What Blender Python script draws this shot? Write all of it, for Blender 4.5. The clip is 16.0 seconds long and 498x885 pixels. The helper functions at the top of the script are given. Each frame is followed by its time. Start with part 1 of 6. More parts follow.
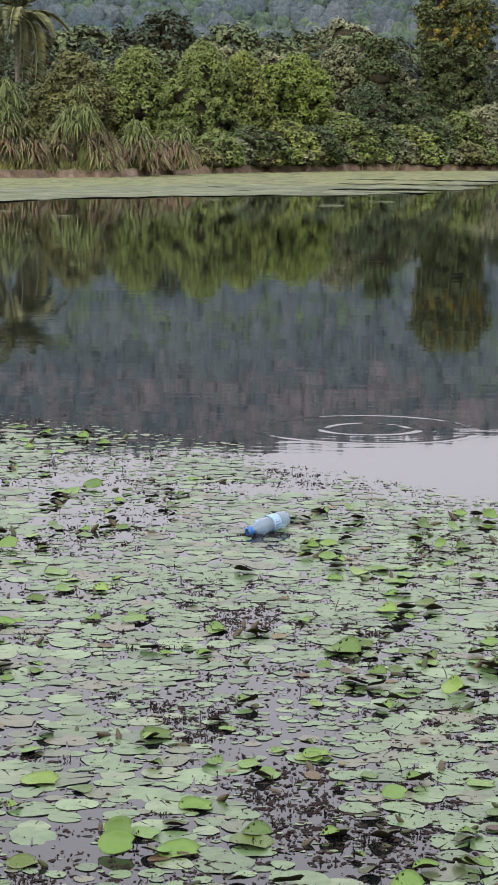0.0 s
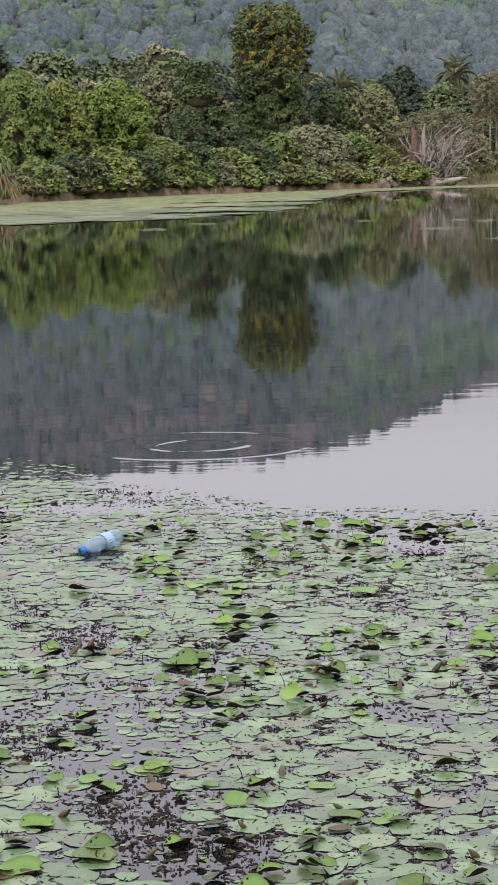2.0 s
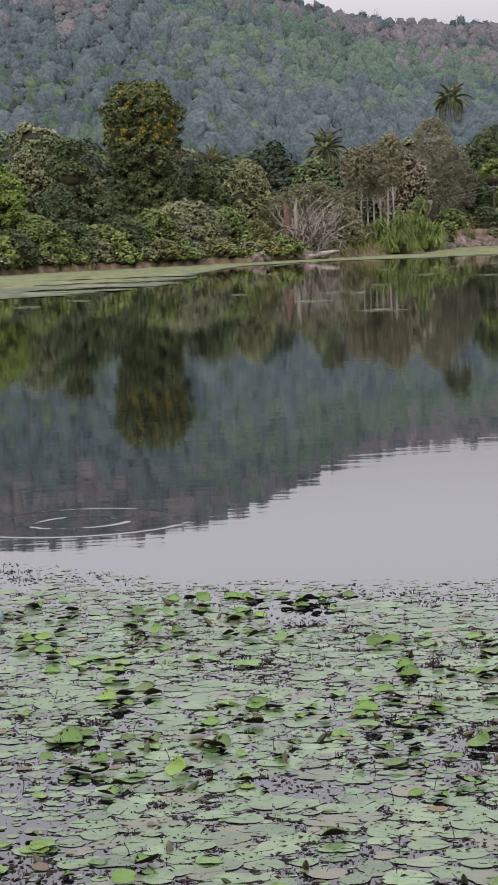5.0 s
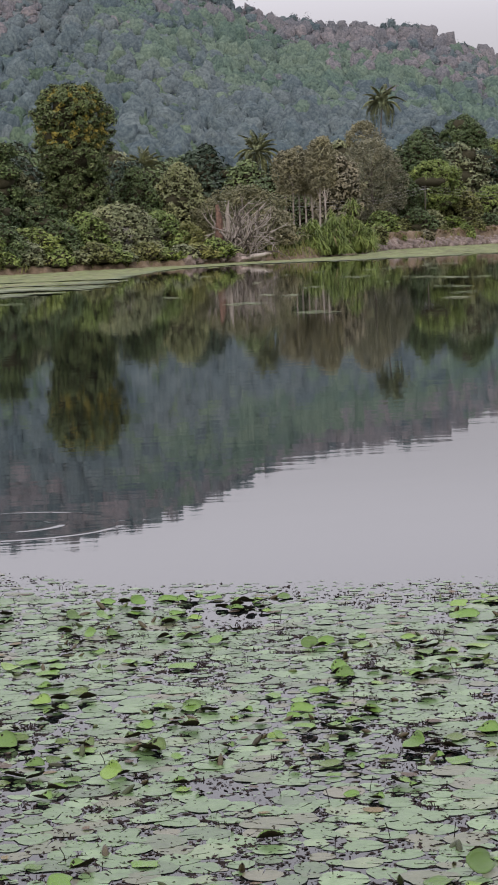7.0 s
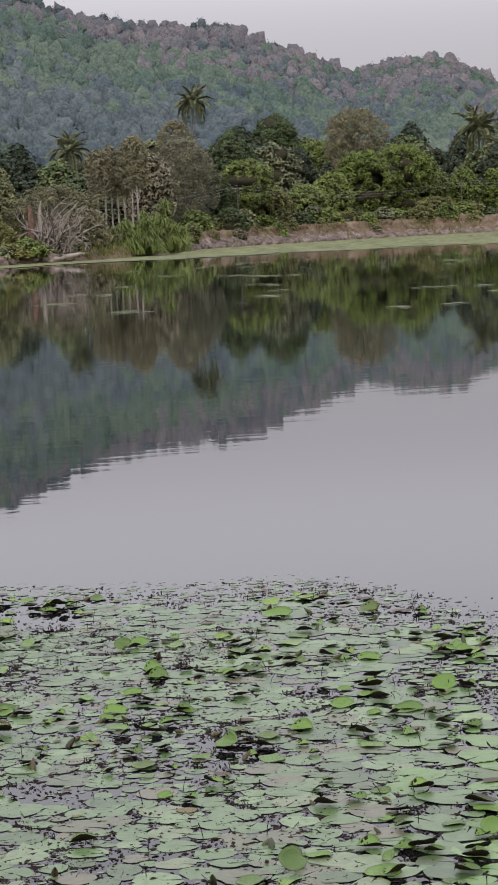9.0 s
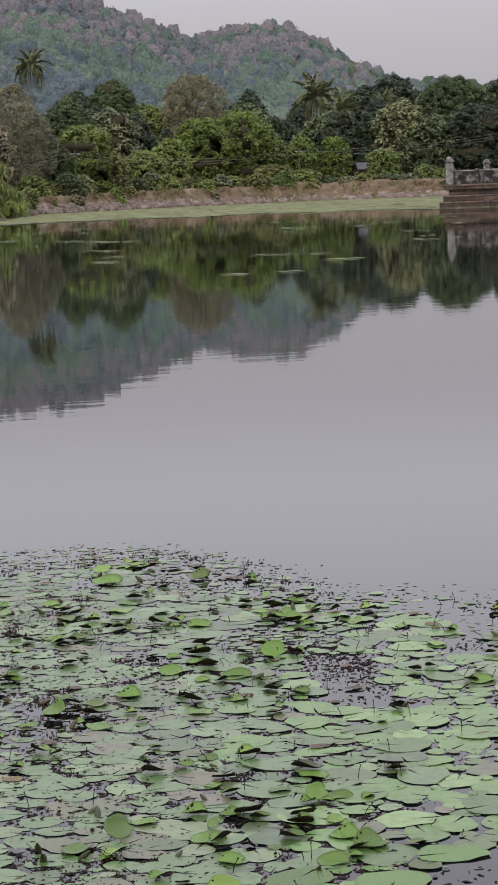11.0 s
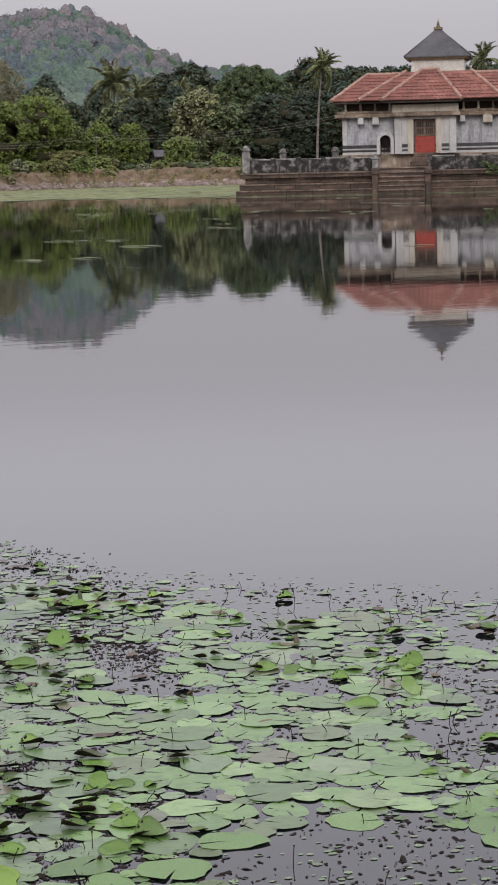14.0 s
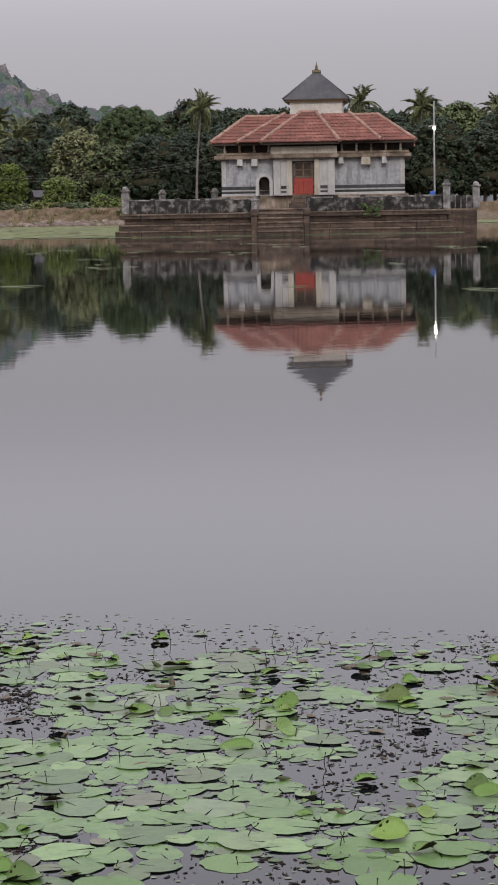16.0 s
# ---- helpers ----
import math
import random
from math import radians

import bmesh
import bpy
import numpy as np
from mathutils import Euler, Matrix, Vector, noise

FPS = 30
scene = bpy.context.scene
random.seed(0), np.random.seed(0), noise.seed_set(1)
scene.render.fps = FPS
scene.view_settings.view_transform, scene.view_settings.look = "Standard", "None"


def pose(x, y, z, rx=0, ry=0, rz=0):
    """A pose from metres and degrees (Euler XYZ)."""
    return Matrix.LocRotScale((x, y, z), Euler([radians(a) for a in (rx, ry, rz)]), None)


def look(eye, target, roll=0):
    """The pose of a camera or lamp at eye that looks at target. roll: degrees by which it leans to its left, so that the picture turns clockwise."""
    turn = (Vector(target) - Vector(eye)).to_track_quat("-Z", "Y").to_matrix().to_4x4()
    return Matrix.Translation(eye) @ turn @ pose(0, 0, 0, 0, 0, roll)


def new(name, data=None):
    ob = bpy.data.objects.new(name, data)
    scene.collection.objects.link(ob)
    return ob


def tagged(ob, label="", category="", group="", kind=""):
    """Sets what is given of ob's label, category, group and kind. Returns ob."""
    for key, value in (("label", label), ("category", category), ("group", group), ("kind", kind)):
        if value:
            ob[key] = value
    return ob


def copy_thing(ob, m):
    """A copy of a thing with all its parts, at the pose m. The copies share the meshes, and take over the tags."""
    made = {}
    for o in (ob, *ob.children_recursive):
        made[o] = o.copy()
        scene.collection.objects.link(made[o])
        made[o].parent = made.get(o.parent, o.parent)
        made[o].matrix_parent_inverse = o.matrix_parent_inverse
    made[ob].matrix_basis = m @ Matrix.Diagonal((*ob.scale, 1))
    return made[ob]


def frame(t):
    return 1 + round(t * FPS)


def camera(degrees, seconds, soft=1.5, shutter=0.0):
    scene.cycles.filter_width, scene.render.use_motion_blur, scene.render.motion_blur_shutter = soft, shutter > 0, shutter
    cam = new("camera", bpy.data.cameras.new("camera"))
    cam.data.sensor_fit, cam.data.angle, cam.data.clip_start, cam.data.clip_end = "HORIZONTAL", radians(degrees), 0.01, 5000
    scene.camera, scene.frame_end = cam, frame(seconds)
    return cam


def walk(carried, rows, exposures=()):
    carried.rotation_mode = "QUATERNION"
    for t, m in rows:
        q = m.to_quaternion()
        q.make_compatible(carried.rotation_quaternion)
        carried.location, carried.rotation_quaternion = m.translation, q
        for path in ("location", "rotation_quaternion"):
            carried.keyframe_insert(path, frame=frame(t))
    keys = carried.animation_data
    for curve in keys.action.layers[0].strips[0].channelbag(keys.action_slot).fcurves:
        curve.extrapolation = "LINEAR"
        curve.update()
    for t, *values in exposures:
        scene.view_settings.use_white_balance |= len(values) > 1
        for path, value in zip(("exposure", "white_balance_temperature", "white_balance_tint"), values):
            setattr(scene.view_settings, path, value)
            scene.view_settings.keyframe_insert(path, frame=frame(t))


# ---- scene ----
cam = camera(12.9, 16.0, soft=1.9)
# seconds, x, y, z, yaw, pitch, roll: a slow pan to the right by hand, from the bank
PATH = [
    (0.0, -0.0354, 0.0061, 1.4353, 0.000, -7.702, -0.389),
    (0.5, -0.0316, -0.0031, 1.4150, -1.031, -7.504, 0.242),
    (1.0, -0.0343, 0.0008, 1.4015, -2.152, -7.356, 0.571),
    (1.5, -0.0274, 0.0076, 1.3990, -3.392, -7.210, 1.039),
    (2.0, -0.0240, 0.0050, 1.4002, -4.621, -7.094, 1.397),
    (2.5, -0.0245, -0.0039, 1.4018, -5.593, -6.893, 1.596),
    (3.0, -0.0252, 0.0015, 1.4006, -6.277, -6.509, 1.747),
    (3.5, -0.0274, 0.0077, 1.3972, -6.650, -5.946, 1.777),
    (4.0, -0.0286, 0.0064, 1.3956, -6.941, -5.451, 1.899),
    (4.2, -0.0261, 0.0049, 1.3969, -7.111, -5.339, 2.008),
    (6.3, -0.0270, -0.0065, 1.3995, -8.966, -5.248, 2.382),
    (6.5, -0.0252, 0.0001, 1.3978, -9.080, -5.251, 2.391),
    (7.0, -0.0258, 0.0015, 1.3980, -9.649, -5.260, 2.492),
    (7.5, -0.0215, 0.0006, 1.3976, -10.568, -5.268, 2.636),
    (8.0, -0.0187, 0.0035, 1.3986, -11.724, -5.304, 2.656),
    (8.5, -0.0140, -0.0004, 1.3997, -12.946, -5.386, 2.755),
    (9.0, -0.0066, -0.0010, 1.4011, -14.488, -5.497, 2.812),
    (9.5, 0.0031, 0.0038, 1.4004, -15.760, -5.714, 2.785),
    (9.7, 0.0050, 0.0044, 1.4003, -16.177, -5.844, 2.768),
    (11.8, 0.0265, 0.0070, 1.3982, -19.967, -6.788, 1.656),
    (12.0, 0.0273, 0.0042, 1.3982, -20.255, -6.837, 1.530),
    (12.5, 0.0328, 0.0038, 1.4001, -21.062, -6.903, 1.311),
    (13.0, 0.0370, 0.0019, 1.4006, -21.976, -6.934, 1.210),
    (13.5, 0.0421, -0.0021, 1.4019, -22.969, -6.995, 1.246),
    (14.0, 0.0432, -0.0086, 1.4034, -23.911, -7.017, 1.272),
    (14.5, 0.0457, -0.0077, 1.4037, -24.659, -6.977, 1.201),
    (15.0, 0.0516, -0.0102, 1.4038, -25.501, -6.861, 1.245),
    (15.5, 0.0523, -0.0149, 1.4048, -26.350, -6.548, 1.134),
    (16.0, 0.0569, -0.0116, 1.4044, -27.024, -6.025, 0.993),
]
walk(cam, [(t, pose(x, y, z, 90 + pitch, roll, yaw)) for t, x, y, z, yaw, pitch, roll in PATH],
     exposures=[(0, 0.38), (2.5, 0.38), (3.5, 0.37), (4, 0.22), (7, 0.12), (9, 0.02), (12.5, -0.02), (14.5, 0.02), (15.2, 0.0), (16, -0.18)])

# ---- light ----
world = bpy.data.worlds.new("overcast_sky")
scene.world = world
world.use_nodes = True
wt = world.node_tree
wt.nodes.clear()
sky = wt.nodes.new("ShaderNodeTexSky")
sky.sky_type = "NISHITA"
sky.sun_disc = False
sky.sun_elevation, sky.sun_rotation = radians(24), radians(205)
sky.dust_density, sky.air_density, sky.altitude = 4.0, 1.4, 60
cloud = wt.nodes.new("ShaderNodeMix")
cloud.data_type = "RGBA"
cloud.inputs["Factor"].default_value = 0.9
# an even cloud layer, three times as bright overhead as at the horizon
wtc = wt.nodes.new("ShaderNodeTexCoord")
wsep = wt.nodes.new("ShaderNodeSeparateXYZ")
wt.links.new(wtc.outputs["Generated"], wsep.inputs[0])
wramp = wt.nodes.new("ShaderNodeFloatCurve")
for k, (cx, cy) in enumerate(((0.0, 0.345), (0.075, 0.415), (0.17, 0.76), (1.0, 0.97))):
    if k in (1, 2):
        wramp.mapping.curves[0].points.new(cx, cy)
    else:
        wramp.mapping.curves[0].points[0 if k == 0 else -1].location = (cx, cy)
wramp.mapping.update()
wt.links.new(wsep.outputs["Z"], wramp.inputs["Value"])
wmul = wt.nodes.new("ShaderNodeMix")
wmul.data_type, wmul.blend_type = "RGBA", "MULTIPLY"
wmul.inputs["Factor"].default_value = 1.0
wmul.inputs[6].default_value = (13.45, 12.9, 14.25, 1)
wt.links.new(wramp.outputs[0], wmul.inputs[7])
wt.links.new(wmul.outputs[2], cloud.inputs[7])
wback = wt.nodes.new("ShaderNodeBackground")
wback.inputs["Strength"].default_value = 0.1
wout = wt.nodes.new("ShaderNodeOutputWorld")
wt.links.new(sky.outputs[0], cloud.inputs[6])
wt.links.new(cloud.outputs[2], wback.inputs["Color"])
wt.links.new(wback.outputs[0], wout.inputs["Surface"])
sun = new("sun", bpy.data.lights.new("sun", "SUN"))
sun.data.energy, sun.data.angle, sun.data.color = 1.1, radians(18), (1.0, 0.95, 0.88)
sun.matrix_world = look((0, 0, 50), (0 + 0.42 * 50, 0.9 * 50, 50 - 0.62 * 50))

# ---- helpers of this scene ----
RNG = np.random.default_rng(7)


def polar(az, d, z=0.0):
    """A place by its bearing from the bank (degrees to the right of straight ahead), distance and height."""
    a = radians(az)
    return Vector((math.sin(a) * d, math.cos(a) * d, z))


def smooth(a):
    a = np.clip(a, 0.0, 1.0)
    return a * a * (3 - 2 * a)


def mesh_from(name, verts, faces, mat=None, shade=False):
    """One mesh from numpy arrays; faces all triangles or all quads, or a list of mixed tuples."""
    me = bpy.data.meshes.new(name)
    if isinstance(faces, np.ndarray):
        n, k = faces.shape
        me.vertices.add(len(verts))
        me.vertices.foreach_set("co", np.asarray(verts, np.float32).ravel())
        me.loops.add(n * k)
        me.loops.foreach_set("vertex_index", faces.astype(np.int32).ravel())
        me.polygons.add(n)
        me.polygons.foreach_set("loop_start", np.arange(0, n * k, k, dtype=np.int32))
        me.update(calc_edges=True)
    else:
        me.from_pydata([tuple(v) for v in verts], [], faces)
        me.update()
    if shade:
        me.polygons.foreach_set("use_smooth", np.ones(len(me.polygons), bool))
    for m in (mat if isinstance(mat, (list, tuple)) else [mat] if mat else []):
        me.materials.append(m)
    return me


def link(name, me, parent=None, m=None, label=""):
    ob = new(name, me)
    if parent is not None:
        ob.parent = parent
    if m is not None:
        ob.matrix_basis = m
    if label:
        ob["label"] = label
    return ob


def part(name, bm, mat, parent, label="", smooth_faces=False):
    """Link a bmesh as one mesh object under a thing or a part."""
    me = bpy.data.meshes.new(name)
    bmesh.ops.recalc_face_normals(bm, faces=bm.faces)
    bm.to_mesh(me)
    bm.free()
    me.materials.append(mat)
    if smooth_faces:
        me.polygons.foreach_set("use_smooth", np.ones(len(me.polygons), bool))
    return link(name, me, parent, None, label)


def box(bm, x0, x1, y0, y1, z0, z1, bevel=0.0, taper=0.0):
    """A block in bm, its upper rim drawn in by taper, its edges worn round by bevel."""
    t = taper
    co = [(x0, y0, z0), (x1, y0, z0), (x1, y1, z0), (x0, y1, z0), (x0 + t, y0 + t, z1), (x1 - t, y0 + t, z1), (x1 - t, y1 - t, z1), (x0 + t, y1 - t, z1)]
    v = [bm.verts.new(c) for c in co]
    fs = [bm.faces.new([v[i] for i in q]) for q in ((3, 2, 1, 0), (4, 5, 6, 7), (0, 1, 5, 4), (1, 2, 6, 5), (2, 3, 7, 6), (3, 0, 4, 7))]
    if bevel > 0:
        bmesh.ops.bevel(bm, geom=list({e for f in fs for e in f.edges}), offset=bevel, segments=1, affect="EDGES")
    return bm


def tube_arrays(pts, radii, sides=7):
    """Vertices and quads of a tapered tube along pts."""
    pts = [Vector(p) for p in pts]
    vs, fs = [], []
    for i, p in enumerate(pts):
        d = (pts[min(i + 1, len(pts) - 1)] - pts[max(i - 1, 0)]).normalized()
        a = d.cross(Vector((0.31, 0.95, 0.05))).normalized()
        b = d.cross(a)
        for k in range(sides):
            w = 2 * math.pi * k / sides
            vs.append(p + (a * math.cos(w) + b * math.sin(w)) * radii[i])
    for i in range(len(pts) - 1):
        for k in range(sides):
            k2 = (k + 1) % sides
            fs.append((i * sides + k, i * sides + k2, (i + 1) * sides + k2, (i + 1) * sides + k))
    return np.array([tuple(v) for v in vs]), np.array(fs)


def merge(parts):
    """Join (verts, faces) pairs."""
    vs, fs, n = [], [], 0
    for v, f in parts:
        vs.append(v)
        fs.append(f + n)
        n += len(v)
    return np.concatenate(vs), np.concatenate(fs)


# ---- materials ----
def material(name):
    m = bpy.data.materials.new(name)
    m.use_nodes = True
    return m, m.node_tree, m.node_tree.nodes["Principled BSDF"]


def ramp_node(nt, stops):
    r = nt.nodes.new("ShaderNodeValToRGB")
    while len(r.color_ramp.elements) < len(stops):
        r.color_ramp.elements.new(0.5)
    for e, (pos, col) in zip(r.color_ramp.elements, stops):
        e.position, e.color = pos, (*col, 1)
    return r


def noise_node(nt, scale, detail=4.0, rough=0.6, stretch=None, space="Object"):
    tc = nt.nodes.new("ShaderNodeTexCoord")
    n = nt.nodes.new("ShaderNodeTexNoise")
    n.inputs["Scale"].default_value, n.inputs["Detail"].default_value, n.inputs["Roughness"].default_value = scale, detail, rough
    src = tc.outputs[space]
    if stretch:
        mp = nt.nodes.new("ShaderNodeMapping")
        mp.inputs["Scale"].default_value = stretch
        nt.links.new(src, mp.inputs["Vector"])
        src = mp.outputs[0]
    nt.links.new(src, n.inputs["Vector"])
    return n


def mixed(nt, kind, a, b, fac):
    m = nt.nodes.new("ShaderNodeMix")
    m.data_type, m.blend_type = "RGBA", kind
    for sock, val in ((m.inputs["Factor"], fac), (m.inputs[6], a), (m.inputs[7], b)):
        if isinstance(val, bpy.types.NodeSocket):
            nt.links.new(val, sock)
        elif isinstance(val, tuple):
            sock.default_value = (*val, 1)
        else:
            sock.default_value = val
    return m.outputs[2]


def bump(nt, bsdf, height, strength, dist):
    b = nt.nodes.new("ShaderNodeBump")
    b.inputs["Strength"].default_value, b.inputs["Distance"].default_value = strength, dist
    nt.links.new(height, b.inputs["Height"])
    nt.links.new(b.outputs[0], bsdf.inputs["Normal"])


def surface(name, stops, scale=3.0, rough=0.8, fine=40.0, bump_m=0.01, stretch=None, streak=None, metal=0.0, shine=0.5):
    """Mottled matter: a colour ramp over coarse noise, speckled by fine noise, with relief. streak: (colour, amount) of run-down stains."""
    m, nt, b = material(name)
    n1 = noise_node(nt, scale, 5, 0.62, stretch)
    n2 = noise_node(nt, fine, 3, 0.6)
    r = ramp_node(nt, stops)
    nt.links.new(n1.outputs[0], r.inputs[0])
    spk = ramp_node(nt, [(0.3, (0.72, 0.72, 0.72)), (0.7, (1.15, 1.15, 1.15))])
    nt.links.new(n2.outputs[0], spk.inputs[0])
    col = mixed(nt, "MULTIPLY", r.outputs[0], spk.outputs[0], 1.0)
    if streak:
        n3 = noise_node(nt, 1.0, 4, 0.65, (3.2, 3.2, 0.35))
        r3 = ramp_node(nt, [(0.5, (0, 0, 0)), (0.66, (1, 1, 1))])
        nt.links.new(n3.outputs[0], r3.inputs[0])
        sc = nt.nodes.new("ShaderNodeMath")
        sc.operation = "MULTIPLY"
        sc.inputs[1].default_value = streak[1]
        nt.links.new(r3.outputs[0], sc.inputs[0])
        col = mixed(nt, "MIX", col, streak[0], sc.outputs[0])
    nt.links.new(col, b.inputs["Base Color"])
    b.inputs["Roughness"].default_value, b.inputs["Metallic"].default_value = rough, metal
    b.inputs["Specular IOR Level"].default_value = shine
    bump(nt, b, n2.outputs[0], 0.6, bump_m)
    return m


def foliage(name, dark, mid, light, patch=0.25, rough=0.6, accent=None):
    """Leaves: tint by leaf, by tree and by patch. accent: (colour, share) of leaves of another hue."""
    m, nt, b = material(name)
    geo = nt.nodes.new("ShaderNodeNewGeometry")
    near_dark = tuple(0.45 * a + 0.55 * b for a, b in zip(dark, mid))
    near_light = tuple(0.5 * a + 0.5 * b for a, b in zip(light, mid))
    r = ramp_node(nt, [(0.0, near_dark), (0.55, mid), (1.0, near_light)])
    nt.links.new(geo.outputs["Random Per Island"], r.inputs[0])
    n = noise_node(nt, patch * 2.5, 4, 0.65)
    rn = ramp_node(nt, [(0.3, (0.7, 0.72, 0.7)), (0.5, (1.0, 1.0, 1.0)), (0.7, (1.4, 1.34, 1.15))])
    nt.links.new(n.outputs[0], rn.inputs[0])
    col = mixed(nt, "MULTIPLY", r.outputs[0], rn.outputs[0], 1.0)
    info = nt.nodes.new("ShaderNodeObjectInfo")
    ro = ramp_node(nt, [(0.0, (0.84, 0.87, 0.9)), (0.5, (1.0, 1.0, 1.0)), (1.0, (1.1, 1.08, 0.97))])
    nt.links.new(info.outputs["Random"], ro.inputs[0])
    col = mixed(nt, "MULTIPLY", col, ro.outputs[0], 1.0)
    if accent:
        n2 = noise_node(nt, patch * 2.2, 2, 0.5)
        ra = ramp_node(nt, [(1 - accent[1] - 0.03, (0, 0, 0)), (1 - accent[1] + 0.03, (1, 1, 1))])
        nt.links.new(n2.outputs[0], ra.inputs[0])
        col = mixed(nt, "MIX", col, accent[0], ra.outputs[0])
    nt.links.new(col, b.inputs["Base Color"])
    b.inputs["Roughness"].default_value = rough
    b.inputs["Specular IOR Level"].default_value = 0.2
    return m


LEAF_MID = foliage("leaves_green", (0.077, 0.112, 0.034), (0.166, 0.222, 0.065), (0.338, 0.387, 0.127))
LEAF_LEAFY = foliage("leaves_yellow_green", (0.076, 0.110, 0.030), (0.177, 0.224, 0.060), (0.387, 0.408, 0.122))
LEAF_LIGHT = foliage("leaves_light_green", (0.06, 0.09, 0.022), (0.125, 0.175, 0.042), (0.23, 0.285, 0.08))
LEAF_BRIGHT = foliage("leaves_bright_green", (0.084, 0.126, 0.026), (0.186, 0.252, 0.054), (0.348, 0.420, 0.108))
LEAF_DARK = foliage("leaves_dark_green", (0.039, 0.061, 0.030), (0.076, 0.110, 0.049), (0.159, 0.200, 0.085))
LEAF_OLIVE = foliage("leaves_olive", (0.079, 0.093, 0.034), (0.159, 0.168, 0.063), (0.305, 0.299, 0.122))
LEAF_DRY = foliage("leaves_dry", (0.13, 0.13, 0.08), (0.195, 0.187, 0.122), (0.29, 0.27, 0.185))
LEAF_TWIG = foliage("leaves_twiggy", (0.1, 0.098, 0.05), (0.17, 0.165, 0.09), (0.27, 0.25, 0.15))
LEAF_GREY = foliage("leaves_grey_green", (0.104, 0.120, 0.066), (0.195, 0.217, 0.122), (0.329, 0.341, 0.219))
LEAF_VINE = foliage("leaves_creeper", (0.053, 0.073, 0.028), (0.113, 0.146, 0.055), (0.277, 0.291, 0.139), 0.3)
LEAF_VINE_TOP = foliage("leaves_creeper_yellow", (0.11, 0.11, 0.03), (0.22, 0.19, 0.045), (0.36, 0.27, 0.065), 0.5)
LEAF_WHITE = foliage("leaves_withered_pale", (0.1, 0.095, 0.09), (0.26, 0.25, 0.24), (0.42, 0.4, 0.4), 0.6)
LEAF_PALM = foliage("palm_leaves", (0.152, 0.171, 0.090), (0.242, 0.270, 0.149), (0.378, 0.388, 0.242), 0.4)
LEAF_BLADE = foliage("blades_green", (0.092, 0.127, 0.040), (0.167, 0.207, 0.075), (0.299, 0.333, 0.138), 0.5)
LEAF_BLADE_DRY = foliage("blades_dry", (0.11, 0.075, 0.045), (0.2, 0.14, 0.085), (0.32, 0.24, 0.15), 0.5)
LEAF_REED = foliage("blades_fresh_green", (0.07, 0.11, 0.03), (0.145, 0.195, 0.058), (0.27, 0.32, 0.115), 0.5)
# the woods' leaf colours are greyed a little to put haze into them
WOOD_DARK = foliage("wood_leaves_dark", (0.032, 0.049, 0.036), (0.05, 0.073, 0.049), (0.084, 0.112, 0.07), 0.2)
WOOD_MID = foliage("wood_leaves_green", (0.078, 0.114, 0.058), (0.117, 0.156, 0.075), (0.168, 0.215, 0.103), 0.2)
WOOD_DRY = foliage("wood_leaves_dry", (0.143, 0.134, 0.099), (0.198, 0.182, 0.138), (0.253, 0.231, 0.176), 0.2)


def canopy(name, dark, mid, light):
    """Distant tree crowns: tint by crown and by stretch of slope, speckled by sprays of leaves."""
    m, nt, b = material(name)
    geo = nt.nodes.new("ShaderNodeNewGeometry")
    r = ramp_node(nt, [(0.0, dark), (0.5, mid), (1.0, light)])
    nt.links.new(geo.outputs["Random Per Island"], r.inputs[0])
    n1 = noise_node(nt, 0.012, 3, 0.6)
    r1 = ramp_node(nt, [(0.35, (0.82, 0.88, 0.9)), (0.65, (1.2, 1.14, 1.1))])
    nt.links.new(n1.outputs[0], r1.inputs[0])
    n2 = noise_node(nt, 0.8, 5, 0.7)
    r2 = ramp_node(nt, [(0.34, (0.55, 0.6, 0.65)), (0.5, (1.0, 1.0, 1.0)), (0.66, (1.5, 1.46, 1.36))])
    nt.links.new(n2.outputs[0], r2.inputs[0])
    col = mixed(nt, "MULTIPLY", mixed(nt, "MULTIPLY", r.outputs[0], r1.outputs[0], 1.0), r2.outputs[0], 1.0)
    nt.links.new(col, b.inputs["Base Color"])
    b.inputs["Roughness"].default_value = 0.9
    b.inputs["Specular IOR Level"].default_value = 0.1
    # haze's softening put into the normals: crown shading leans towards that of the slope
    lean = nt.nodes.new("ShaderNodeVectorMath")
    lean.operation = "SCALE"
    lean.inputs["Scale"].default_value = 0.5
    nt.links.new(geo.outputs["Normal"], lean.inputs[0])
    both = nt.nodes.new("ShaderNodeVectorMath")
    both.operation = "ADD"
    both.inputs[1].default_value = (-0.05, -0.28, 0.42)
    nt.links.new(lean.outputs[0], both.inputs[0])
    unit = nt.nodes.new("ShaderNodeVectorMath")
    unit.operation = "NORMALIZE"
    nt.links.new(both.outputs[0], unit.inputs[0])
    nt.links.new(unit.outputs[0], b.inputs["Normal"])
    return m


# distance haze is put into the hill's base colours, paled and blued
HAZED_GREEN = canopy("hill_forest_green", (0.085, 0.119, 0.1), (0.097, 0.135, 0.109), (0.112, 0.152, 0.119))
HAZED_DRY = canopy("hill_forest_dry", (0.128, 0.127, 0.14), (0.142, 0.137, 0.148), (0.158, 0.149, 0.158))
HAZED_DARK = canopy("hill_forest_dark", (0.077, 0.099, 0.11), (0.088, 0.112, 0.122), (0.102, 0.127, 0.133))
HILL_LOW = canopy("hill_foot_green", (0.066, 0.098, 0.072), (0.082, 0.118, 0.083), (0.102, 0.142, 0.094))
FAR_GREEN = canopy("far_forest_green", (0.05, 0.075, 0.05), (0.062, 0.092, 0.058), (0.08, 0.112, 0.068))
